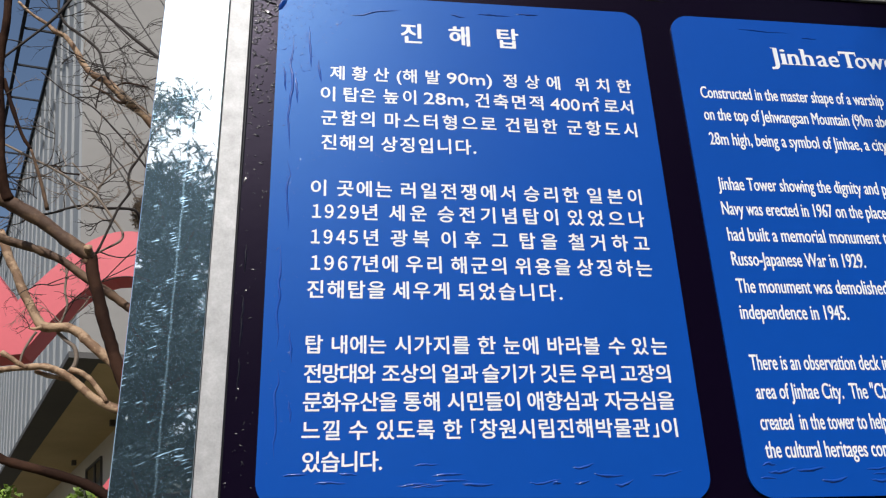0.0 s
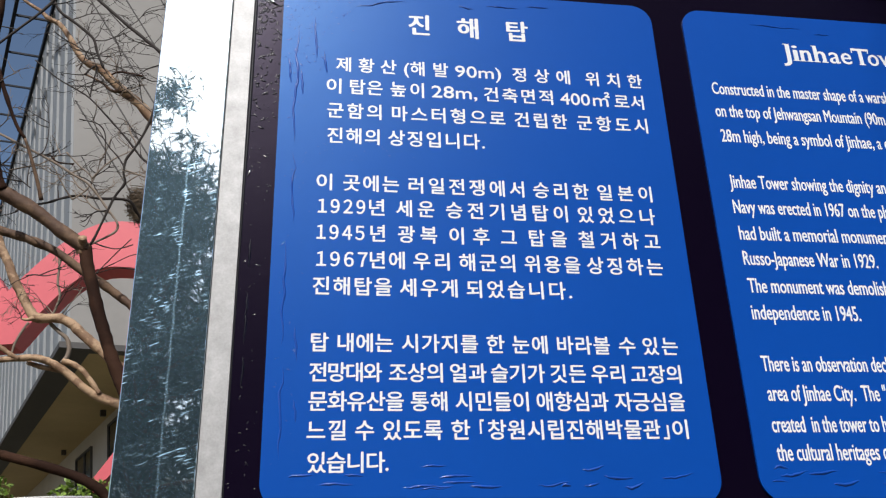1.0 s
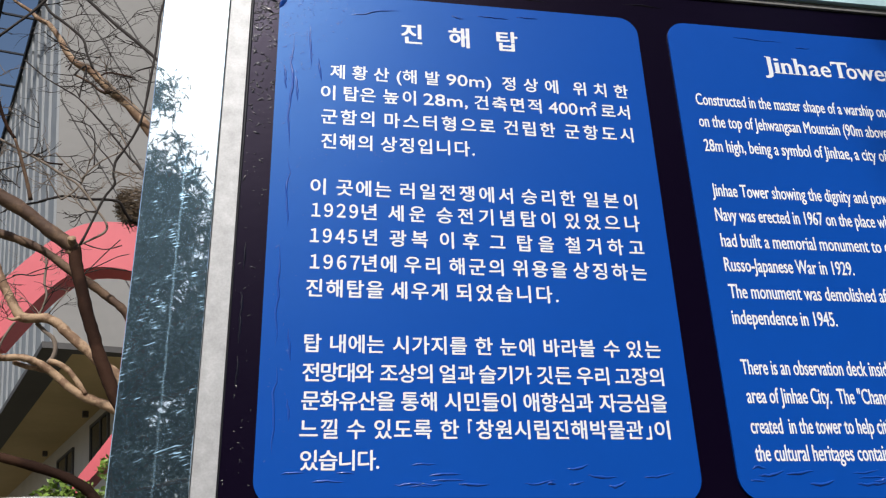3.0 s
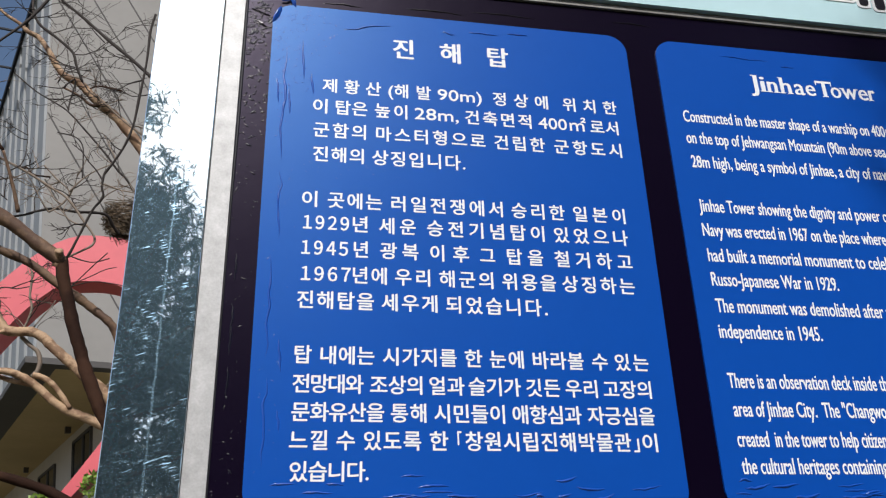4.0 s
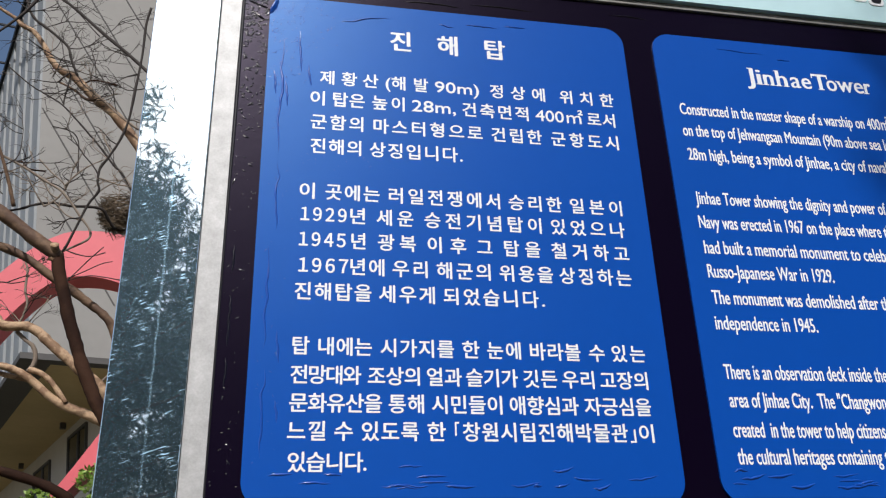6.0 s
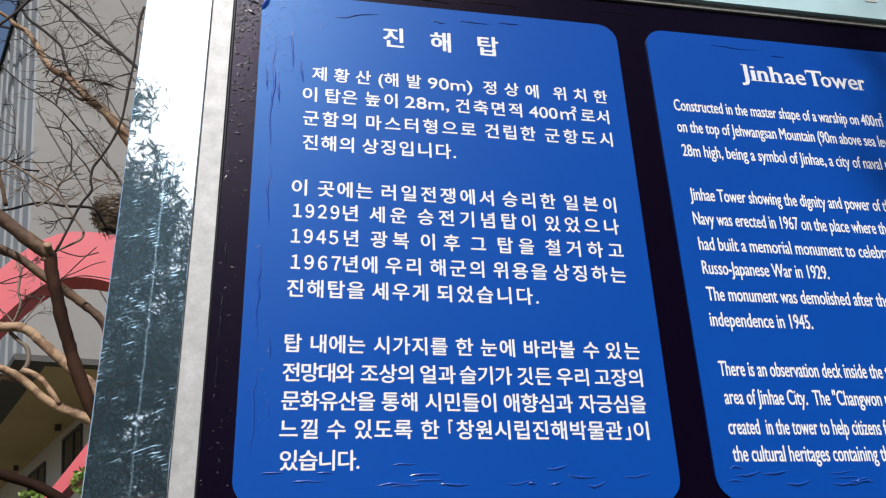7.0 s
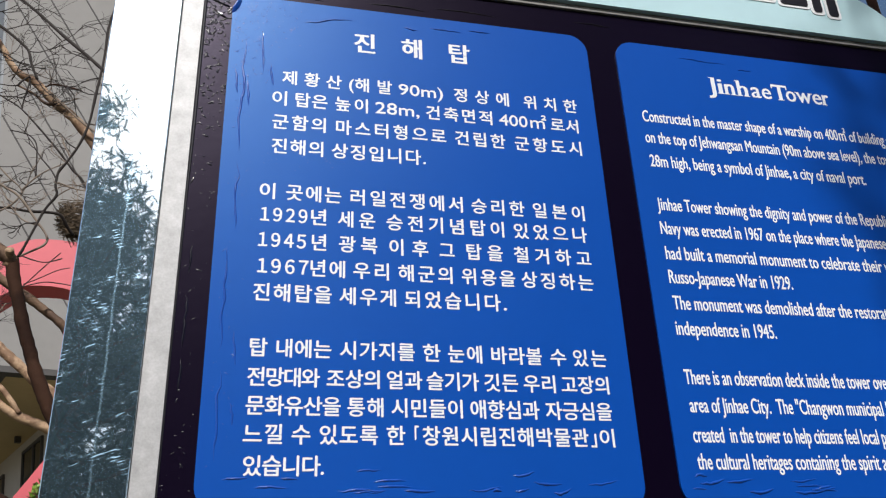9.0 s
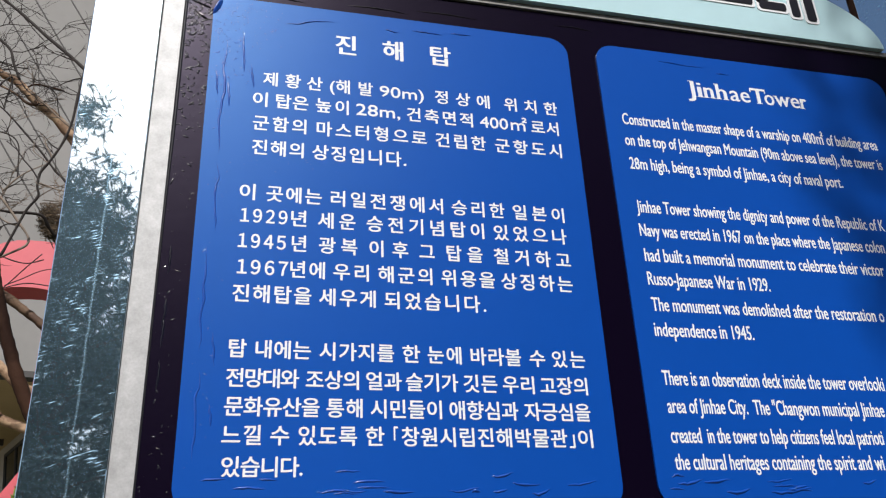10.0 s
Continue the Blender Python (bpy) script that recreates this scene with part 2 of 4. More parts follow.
def letters(body, size, track=1.0):
    """The outline mesh of some writing, and where it starts and ends."""
    cu = bpy.data.curves.new("line", "FONT")
    cu.body, cu.size, cu.space_character, cu.resolution_u = body, size, track, 3
    ob = bpy.data.objects.new("line", cu)
    scene.collection.objects.link(ob)
    me = bpy.data.meshes.new_from_object(ob.evaluated_get(bpy.context.evaluated_depsgraph_get()))
    bpy.data.objects.remove(ob)
    bpy.data.curves.remove(cu)
    xs = [v.co.x for v in me.vertices]
    return [v.co.copy() for v in me.vertices], [tuple(p.vertices) for p in me.polygons], min(xs), max(xs)


def text_piece(body, x0, x1, z, size, y, squeezed=False, bold=(0.02, 0.015)):
    """Writing of that size from x0 to x1 on the baseline z, tracked out or squeezed; strokes thickened by stacked prints."""
    v, f, a, b = letters(body, size)
    if len(body) > 1 and not squeezed:
        _, _, a2, b2 = letters(body, size, 1.2)
        slope = ((b2 - a2) - (b - a)) / 0.2
        v, f, a, b = letters(body, size, max(0.6, 1.0 + ((x1 - x0) - (b - a)) / max(slope, 1e-5)))
    dx, dz = bold[0] * size, bold[1] * size
    fac = (x1 - x0 - 2 * dx) / (b - a)
    pieces = []
    for k, (sx, sz) in enumerate(((0, 0), (-dx, 0), (dx, 0), (0, -dz), (0, dz), (-dx * 0.7, -dz * 0.7), (dx * 0.7, dz * 0.7))):
        pieces.append(([(x0 + dx + (c.x - a) * fac + sx, y - 0.00002 * k, z + c.y + sz) for c in v], f))
    return pieces


# ---- ground: a hilltop that rises behind the board ----
def ground_height(x, y):
    t = min(max((y - 1.5) / 11.0, 0), 1)
    return 3.1 * t * t * (3 - 2 * t)


def build_ground():
    xs = [-1500, -300, -80, -40] + [-30 + 1.5 * i for i in range(41)] + [40, 80, 300, 1500]
    ys = [-1500, -300, -80, -40] + [-24 + 1.2 * i for i in range(56)] + [60, 120, 400, 1500]
    verts = [(x, y, ground_height(x, y) + (0.03 * noise.noise((x, y, 0)) if abs(x) < 40 else 0)) for y in ys for x in xs]
    k = len(xs)
    faces = [(j * k + i, j * k + i + 1, (j + 1) * k + i + 1, (j + 1) * k + i) for j in range(len(ys) - 1) for i in range(k - 1)]
    return tagged(part("ground", mesh_of("ground", verts, faces), M_GROUND, smooth=True), "bare earth and dry grass on a hilltop", "ground", kind="structure")


build_ground()

# ---- the information board ----
BX0, BX1 = -0.0452, 1.343          # vinyl sheet
BZ0, BZ1 = 1.20, 2.647
board = thing("information_board", "blue bilingual information board in an aluminium frame between steel posts", "sign", at=(0.65, 0.02, 0))
board.location = (0, 0, 0)
part("backing", box(BX0, BX1, 0.004, 0.05, BZ0, BZ1), M_NAVY, board, "dark navy vinyl sheet, wrinkled at its edges")
part("rear_cover", box(BX0 - 0.02, BX1 + 0.02, 0.051, 0.09, BZ0, BZ1, 0.004), M_BACK, board)
left_panel = part("printed_panel", slab(rounded(0.0, 0.62, 1.758, 2.587, 0.035), 0.0, 0.0035), M_BLUE, board, "glossy blue printed panel in Korean")
right_panel = part("printed_panel", slab(rounded(0.676, 1.296, 1.760, 2.587, 0.035), 0.0, 0.0035), M_BLUE, board, "glossy blue printed panel in English")
part("frame_strip", box(-0.078, -0.0455, -0.001, 0.05, BZ0, 2.70, 0.0008), M_ALU, board, "scuffed bright aluminium edge strip")
part("frame_strip", box(BX1 + 0.002, BX1 + 0.031, -0.012, 0.05, BZ0, 2.66, 0.002), M_ALU, board)
part("frame_strip", box(-0.0452, BX1 + 0.0015, -0.001, 0.05, 2.6475, 2.6585, 0.001), M_TRIM, board, "darker grey aluminium top strip")
part("frame_strip", box(-0.0452, BX1 + 0.0015, -0.012, 0.05, BZ0 - 0.03, BZ0 - 0.0005, 0.002), M_ALU, board)
part("gasket", tube([(-0.0446, 0.0034, BZ0), (-0.0443, 0.0034, 1.9), (-0.0437, 0.003, 2.2), (-0.0425, 0.003, 2.35), (-0.0432, 0.003, 2.64)], 0.0008, 0.0022, 6), M_GASKET, board, "black rubber seam")

def korean_line(centre, size, *words):
    pieces = []
    for body, x0, x1 in words:
        digits = any(c in "0123456789" for c in body)
        big = size * 1.05 if digits else size
        pieces += text_piece(body, x0, x1, centre - 0.375 * size, big, -0.0002, digits, (0.010, 0.014) if digits else (0.02, 0.015))
    part("text_line", merge(pieces), M_PRINT, left_panel)


korean_line(2.4315, 0.0290, ("제 황 산", 0.085, 0.180), ("(해 발", 0.192, 0.263), ("90m)", 0.274, 0.349), ("정 상 에", 0.368, 0.464), ("위 치 한", 0.490, 0.587))
korean_line(2.3910, 0.0295, ("이", 0.071, 0.094), ("탑은", 0.107, 0.158), ("높이", 0.170, 0.223), ("28m,", 0.235, 0.308), ("건축면적", 0.319, 0.432), ("400㎡", 0.444, 0.528), ("로서", 0.535, 0.585))
korean_line(2.3470, 0.0295, ("군함의", 0.073, 0.156), ("마스터형으로", 0.172, 0.351), ("건립한", 0.366, 0.452), ("군항도시", 0.468, 0.586))
korean_line(2.3030, 0.0295, ("진해의", 0.074, 0.153), ("상징입니다.", 0.166, 0.316))
korean_line(2.2235, 0.0295, ("이", 0.060, 0.083), ("곳에는", 0.099, 0.182), ("러일전쟁에서", 0.196, 0.373), ("승리한", 0.387, 0.475), ("일본이", 0.489, 0.577))
korean_line(2.1845, 0.0295, ("１９２９", 0.063, 0.132), ("년", 0.1372, 0.160), ("세운", 0.177, 0.234), ("승전기념탑이", 0.251, 0.438), ("있었으나", 0.454, 0.577))
korean_line(2.1430, 0.0295, ("１９４５", 0.062, 0.131), ("년", 0.1393, 0.1608), ("광복", 0.179, 0.237), ("이후", 0.255, 0.315), ("그", 0.332, 0.356), ("탑을", 0.375, 0.433), ("철거하고", 0.451, 0.579))
korean_line(2.1015, 0.0295, ("１９６７", 0.063, 0.1355), ("년에", 0.1385, 0.189), ("우리", 0.201, 0.254), ("해군의", 0.268, 0.351), ("위용을", 0.365, 0.450), ("상징하는", 0.460, 0.578))
korean_line(2.0605, 0.0295, ("진해탑을", 0.059, 0.170), ("세우게", 0.181, 0.264), ("되었습니다.", 0.277, 0.433))
korean_line(1.9785, 0.0290, ("탑", 0.059, 0.083), ("내에는", 0.095, 0.171), ("시가지를", 0.183, 0.290), ("한", 0.302, 0.328), ("눈에", 0.339, 0.390), ("바라볼", 0.404, 0.482), ("수", 0.495, 0.520), ("있는", 0.531, 0.584))
korean_line(1.9370, 0.0290, ("전망대와", 0.058, 0.156), ("조상의", 0.165, 0.239), ("얼과", 0.249, 0.300), ("슬기가", 0.306, 0.383), ("깃든", 0.391, 0.442), ("우리", 0.450, 0.499), ("고장의", 0.508, 0.583))
korean_line(1.8975, 0.0290, ("문화유산을", 0.058, 0.185), ("통해", 0.194, 0.244), ("시민들이", 0.255, 0.357), ("애향심과", 0.368, 0.471), ("자긍심을", 0.480, 0.583))
korean_line(1.8590, 0.0290, ("느낄", 0.057, 0.108), ("수", 0.120, 0.145), ("있도록", 0.157, 0.236), ("한", 0.248, 0.274), ("｢", 0.287, 0.293), ("창원시립진해박물관", 0.298, 0.542), ("｣", 0.545, 0.554), ("이", 0.559, 0.582))
korean_line(1.8175, 0.0290, ("있습니다.", 0.059, 0.164))
part("title_text", merge(text_piece("진 해 탑", 0.200, 0.400, 2.5165 - 0.375 * 0.044, 0.044, -0.0002, bold=(0.030, 0.012))), M_PRINT, left_panel)

ENGLISH = (
    ("Constructed in the master shape of a warship on 400㎡ of building area", 0.709, 1.239, 2.4165),
    ("on the top of Jehwangsan Mountain (90m above sea level), the tower is", 0.708, 1.237, 2.373),
    ("28m high, being a symbol of Jinhae, a city of naval port.", 0.710, 1.137, 2.3255),
    ("Jinhae Tower showing the dignity and power of the Republic of K", 0.710, 1.202, 2.2415),
    ("Navy was erected in 1967 on the place where the Japanese colon", 0.709, 1.188, 2.197),
    ("had built a memorial monument to celebrate their victor", 0.711, 1.174, 2.1515),
    ("Russo-Japanese War in 1929.", 0.710, 0.935, 2.1095),
    ("The monument was demolished after the restoration o", 0.710, 1.147, 2.0645),
    ("independence in 1945.", 0.708, 0.885, 2.022),
    ("There is an observation deck inside the tower overlooki", 0.709, 1.110, 1.943),
    ("area of Jinhae City.  The \"Changwon municipal Jinhae", 0.710, 1.097, 1.8995),
    ("created  in the tower to help citizens feel local patrioti", 0.708, 1.082, 1.8545),
    ("the cultural heritages containing the spirit and wi", 0.708, 1.071, 1.815),
)
for body, x0, x1, z in ENGLISH:
    part("text_line", merge(text_piece(body, x0, x1, z, 0.0335, -0.0002, True, (0.013, 0.011))), M_PRINT, right_panel)


def serif_title():
    """The English title: heavy letters with thin serifs on their stems."""
    size, z = 0.050, 2.494
    spans = ((138, 50), (190, 30), (220, 63), (283, 68), (355, 53), (410, 52), (466, 80), (534, 55), (588, 84), (672, 51), (722, 43))
    pieces = []
    for ch, (at, w) in zip("JinhaeTower", spans):
        x0 = 0.851 + (at - 142) * 0.000411
        x1 = x0 + w * 0.000411 * (0.86 if ch in "inhrJ" else 0.96)
        x0 += w * 0.000411 * (0.07 if ch in "inhrJ" else 0.02)
        got = text_piece(ch, x0, x1, z, size, -0.0002, True, (0.026 if ch in "inhrJT" else 0.016, 0.004))
        pieces += got
        v = got[0][0]
        top = max(p[2] for p in v)
        mid = z + 0.36 * size * 1.35
        def serif(level, xs, left, right):
            a, b = min(xs) - left * size, max(xs) + right * size
            h = 0.035 * size
            pieces.append(([(a, -0.0004, level), (b, -0.0004, level), (b, -0.0004, level + h), (a, -0.0004, level + h)], [(0, 1, 2, 3)]))
        if ch in "inhrT":
            foot = sorted(p[0] for p in v if p[2] < z + 0.02 * size)
            groups = [[foot[0]]]
            for x in foot[1:]:
                if x - groups[-1][-1] < 0.13 * size:
                    groups[-1].append(x)
                else:
                    groups.append([x])
            for g in groups:
                serif(z - 0.004 * size, g, 0.075, 0.075)
        if ch in "Jh":
            serif(top - 0.03 * size, [p[0] for p in v if p[2] > top - 0.02 * size], 0.11 if ch == "J" else 0.08, 0.0)
        if ch == "w":
            serif(top - 0.03 * size, [x0, x0 + 0.08 * size], 0.05, 0.05)
            serif(top - 0.03 * size, [x1 - 0.08 * size, x1], 0.05, 0.05)
        if ch == "T":
            for xe in (x0, x1):
                pieces.append(([(xe - 0.02 * size, -0.0004, top - 0.19 * size), (xe + 0.02 * size, -0.0004, top - 0.19 * size), (xe + 0.025 * size, -0.0004, top), (xe - 0.025 * size, -0.0004, top)], [(0, 1, 2, 3)]))
    part("title_text", merge(pieces), M_PRINT, right_panel)


serif_title()


# ridges and blisters where the vinyl has lifted
def crease(points, r, mat, parent):
    """A low ridge of lifted film that fades out at both ends."""
    q = [Vector((x, 0, z)) for x, z in points]
    path = []
    for i in range(len(q) - 1):
        for k in range(6):
            path.append(q[i].lerp(q[i + 1], k / 6))
    path.append(q[-1])
    n, verts, faces = len(path), [], []
    seed = q[0].x * 40 + q[0].z * 17
    for i, p in enumerate(path):
        t = i / (n - 1)
        d = (path[min(i + 1, n - 1)] - path[max(i - 1, 0)]).normalized()
        side_w = Vector((-d.z, 0, d.x))
        env = math.sin(math.pi * (0.02 + 0.96 * t)) ** 0.6
        w = r * 1.25 * env * (1 + 0.35 * noise.noise((seed, t * 7, 0)))
        h = r * 1.25 * env * (1 + 0.5 * noise.noise((seed, t * 9, 5)))
        c = p + side_w * (0.0014 * noise.noise((seed, t * 5, 9)))
        for u, g in ((-1.0, 0.0), (-0.45, 0.62), (0.1, 1.0), (0.5, 0.55), (1.0, 0.0)):
            v = c + side_w * (w * u)
            verts.append((v.x, (0.0043 if mat == M_NAVY_BUBBLE else 0.0004) - h * g, v.z))
    for i in range(n - 1):
        for k in range(4):
            faces.append((i * 5 + k, i * 5 + k + 1, i * 5 + k + 6, i * 5 + k + 5))
    part("crease", mesh_of("crease", verts, faces), mat, parent, smooth=True)


rng = random.Random(5)


def creases():
    z = 2.50
    while z > 1.80:
        n = rng.randint(7, 14)
        x = 0.021 + rng.uniform(-0.004, 0.006)
        pts = []
        for i in range(n):
            pts.append((x + rng.uniform(-0.0025, 0.0025), z))
            z -= rng.uniform(0.012, 0.03)
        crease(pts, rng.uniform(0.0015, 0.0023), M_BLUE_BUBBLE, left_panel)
        z -= rng.uniform(0.0, 0.012)
    for x, z0, z1 in ((0.050, 2.52, 2.435), (0.066, 2.455, 2.41), (0.036, 2.0, 1.95), (0.038, 1.90, 1.868), (0.012, 2.44, 2.39), (0.031, 2.42, 2.37)):
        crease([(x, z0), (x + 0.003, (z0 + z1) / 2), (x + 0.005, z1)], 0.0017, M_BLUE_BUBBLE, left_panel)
    for i in range(48):                                   # low ripples along the foot of both panels
        x = rng.uniform(0.03, 1.24)
        if 0.585 < x < 0.69:
            continue
        z = 1.778 + rng.random() ** 2 * 0.03 + 0.004
        w = rng.uniform(0.012, 0.05)
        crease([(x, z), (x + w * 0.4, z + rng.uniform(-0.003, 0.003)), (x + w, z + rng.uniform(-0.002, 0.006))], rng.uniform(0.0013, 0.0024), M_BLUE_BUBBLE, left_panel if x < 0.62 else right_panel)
    for x, z, w, s in ((0.115, 2.545, 0.085, 0.016), (0.33, 2.565, 0.06, -0.002), (0.285, 2.56, 0.025, -0.004), (0.40, 2.569, 0.04, 0.0), (0.80, 2.565, 0.10, -0.003), (0.92, 2.553, 0.03, 0.0)):
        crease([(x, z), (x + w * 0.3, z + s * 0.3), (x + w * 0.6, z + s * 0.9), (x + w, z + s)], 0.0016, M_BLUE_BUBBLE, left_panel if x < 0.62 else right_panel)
    for x, z, w in ((0.22, 2.605, 0.11), (0.34, 2.612, 0.12), (0.08, 2.60, 0.07), (0.60, 2.62, 0.08)):
        crease([(x, z), (x + w * 0.5, z + 0.002), (x + w, z - 0.002)], 0.0017, M_NAVY_BUBBLE, board)
    for z in (2.05, 2.02, 1.96, 2.13):
        crease([(-0.03, z), (-0.0295, z - 0.02), (-0.031, z - 0.045)], 0.0016, M_NAVY_BUBBLE, board)


creases()


def blisters(count, where, mat, parent, seed):
    """Small bubbles and curled flecks of lifted film, too many to count."""
    r = random.Random(seed)
    pieces = []
    for _ in range(count):
        x, z, s = where(r)
        a, stretch = r.uniform(0, 3.1), r.uniform(1.0, 3.6)
        vs, k = [], 7
        for rad, h in ((1.0, 0.0), (0.75, 0.12), (0.4, 0.38), (0.0, 0.46)):
            for i in range(k if rad else 1):
                t = 2 * math.pi * i / k
                dx, dz = rad * s * stretch * math.cos(t), rad * s * math.sin(t)
                vs.append((x + dx * math.cos(a) - dz * math.sin(a), (0.0042 if mat == M_NAVY_BUBBLE else 0.0003) - h * s, z + dx * math.sin(a) + dz * math.cos(a)))
        fs = [(o + i, o + (i + 1) % k, o + k + (i + 1) % k, o + k + i) for o in (0, k) for i in range(k)] + [(2 * k + i, 2 * k + (i + 1) % k, 3 * k) for i in range(k)]
        pieces.append((vs, fs))
    ob = part("blisters", merge(pieces), mat, parent, smooth=True)
    tagged(ob, kind="stuff")


blisters(330, lambda r: (r.uniform(-0.04, -0.002), 2.63 - abs(r.gauss(0, 0.13)), r.uniform(0.0009, 0.0025)), M_NAVY_BUBBLE, board, 1)
blisters(60, lambda r: (r.uniform(-0.04, -0.004), r.uniform(1.77, 2.4), r.uniform(0.0008, 0.0017)), M_NAVY_BUBBLE, board, 2)
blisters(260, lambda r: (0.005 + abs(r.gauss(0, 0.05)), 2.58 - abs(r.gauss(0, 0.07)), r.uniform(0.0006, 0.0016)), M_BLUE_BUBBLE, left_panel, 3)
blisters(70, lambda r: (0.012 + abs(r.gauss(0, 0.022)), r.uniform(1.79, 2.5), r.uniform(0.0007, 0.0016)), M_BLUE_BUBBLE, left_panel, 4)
blisters(40, lambda r: (r.uniform(0.05, 0.22), 2.29 - abs(r.gauss(0, 0.012)), r.uniform(0.0006, 0.0013)), M_BLUE_BUBBLE, left_panel, 6)


def torn_corner():
    """The crumpled, lifted corner of the film: curled flaps of the sheet."""
    r = random.Random(3)
    for (x, z), (ux, uz), ln, w, lift, mat in (
        ((-0.036, 2.575), (0.93, -0.36), 0.034, 0.0022, 0.0024, M_NAVY_BUBBLE),
        ((0.000, 2.548), (0.35, 0.94), 0.036, 0.006, 0.005, M_BLUE_BUBBLE),
        ((0.026, 2.618), (0.28, -0.96), 0.036, 0.005, 0.005, M_BLUE_BUBBLE),
        ((0.012, 2.596), (0.90, 0.43), 0.020, 0.005, 0.004, M_BLUE_BUBBLE),
        ((-0.042, 2.602), (0.97, 0.2), 0.034, 0.0028, 0.003, M_NAVY_BUBBLE),
        ((-0.038, 2.626), (0.99, -0.1), 0.040, 0.0026, 0.003, M_NAVY_BUBBLE),
        ((-0.030, 2.555), (0.8, -0.6), 0.028, 0.0022, 0.0024, M_NAVY_BUBBLE),
    ):
        verts, faces, n = [], [], 9
        for i in range(n):
            t = i / (n - 1)
            env = math.sin(math.pi * (0.06 + 0.9 * t)) ** 0.7
            cx, cz = x + ux * ln * t, z + uz * ln * t
            for u, g in ((-1, 0.0), (-0.5, 0.5), (0.0, 0.9), (0.35, 1.0), (0.6, 0.75)):
                k = u * w * env + r.uniform(-0.0006, 0.0006)
                verts.append((cx - uz * k, (0.0044 if mat == M_NAVY_BUBBLE else 0.0005) - lift * g * env + r.uniform(-0.0016, 0.0016) * (g > 0), cz + ux * k))
        for i in range(n - 1):
            for k in range(4):
                faces.append((i * 5 + k, i * 5 + k + 1, i * 5 + k + 6, i * 5 + k + 5))
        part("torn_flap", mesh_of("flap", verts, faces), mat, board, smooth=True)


torn_corner()

# steel posts
for x0, x1 in ((-0.180, -0.0785), (BX1 + 0.0315, BX1 + 0.133)):
    post = thing("steel_post", "polished scuffed stainless steel post beside the board", "post", group="board posts", at=((x0 + x1) / 2, 0.03, 0))
    w = (x1 - x0) / 2
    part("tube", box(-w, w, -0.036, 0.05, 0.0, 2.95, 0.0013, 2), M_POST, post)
    part("cap", box(-w - 0.002, w + 0.002, -0.054, 0.052, 2.95, 2.962, 0.003), M_ALU, post)
    part("base_plate", box(-w - 0.04, w + 0.04, -0.09, 0.09, 0.0, 0.012, 0.002), M_ALU, post)

# arched header
header = thing("board_header", "pale cyan arched header panel with bold black lettering", "sign")
arch = [(0.648 + 0.672 * math.cos(math.pi * i / 48), 2.660 + 0.205 * math.sin(math.pi * i / 48)) for i in range(49)]
part("panel", slab(arch, -0.009, 0.06), M_HEAD, header)
inner = [(0.648 + (0.672 + 0.006) * math.cos(math.pi * i / 48), 2.659 + 0.211 * math.sin(math.pi * i / 48)) for i in range(49)]
part("rear_plate", slab(inner, 0.061, 0.09), M_BACK, header)
STROKES = ((0.905, 1.03, 2.727, 2.748), (0.955, 0.977, 2.748, 2.80), (1.045, 1.106, 2.722, 2.741), (1.045, 1.063, 2.741, 2.79), (1.118, 1.137, 2.712, 2.81), (1.152, 1.173, 2.706, 2.81))
for x0, x1, z0, z1 in STROKES:
    part("letter_outline", slab(rounded(x0 - 0.006, x1 + 0.006, z0 - 0.006, z1 + 0.004, 0.008, 4), -0.0105, -0.0092), M_HALO, header)
    part("letter_stroke", slab(rounded(x0, x1, z0, z1, 0.006, 4), -0.012, -0.0107), M_BLACK, header)

# ---- the tower behind, its lean and wall angles set to fit the camera's view ----
TA = radians(-22.31)
TB = radians(-12.0)
T_FRONT, T_SIDE = Vector((math.cos(TB), -math.sin(TB), 0)), Vector((math.sin(TA), math.cos(TA), 0))
T_CORNER, T_LEAN, T_ROOF = Vector((-4.239, 14.228, 6.179)), -0.111, 9.15


def tower_point(a, b, h):
    """a along the front, b along the side away from the viewer, h above the overhang's underside."""
    return T_CORNER + (a + T_LEAN * h) * T_FRONT + b * T_SIDE + Vector((0, 0, h))


def tower_box(a0, a1, b0, b1, h0, h1):
    v = [tower_point(a, b, h) for h in (h0, h1) for a, b in ((a0, b0), (a1, b0), (a1, b1), (a0, b1))]
    return mesh_of("block", v, [(3, 2, 1, 0), (4, 5, 6, 7), (0, 1, 5, 4), (1, 2, 6, 5), (2, 3, 7, 6), (3, 0, 4, 7)])


tower = thing("observation_tower", "tall grey tower with a ribbed pale side and overhanging upper storeys", "tower")
front = part("front_wall", tower_box(0.0, 12.0, 0.0, 0.4, 0.0, T_ROOF + 4), M_GREY, tower, "plain weathered grey front wall")
# backing wall coloured as the shade in the rib gaps
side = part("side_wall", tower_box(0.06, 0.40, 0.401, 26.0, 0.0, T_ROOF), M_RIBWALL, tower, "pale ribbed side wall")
part("rear_wall", tower_box(0.0, 12.0, 26.001, 26.4, 0.0, T_ROOF), M_GREY, tower)
part("far_wall", tower_box(11.6, 12.0, 0.401, 26.0, 0.0, T_ROOF), M_GREY, tower)
part("roof", tower_box(0.0, 12.0, 0.401, 26.4, T_ROOF + 0.001, T_ROOF + 0.25), M_EDGE, tower)
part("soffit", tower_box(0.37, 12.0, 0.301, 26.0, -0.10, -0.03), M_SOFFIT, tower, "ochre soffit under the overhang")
part("fascia", tower_box(-0.17, 0.369, 0.0, 26.0, -0.11, -0.001), M_EDGE, tower, "dark border of the overhang")
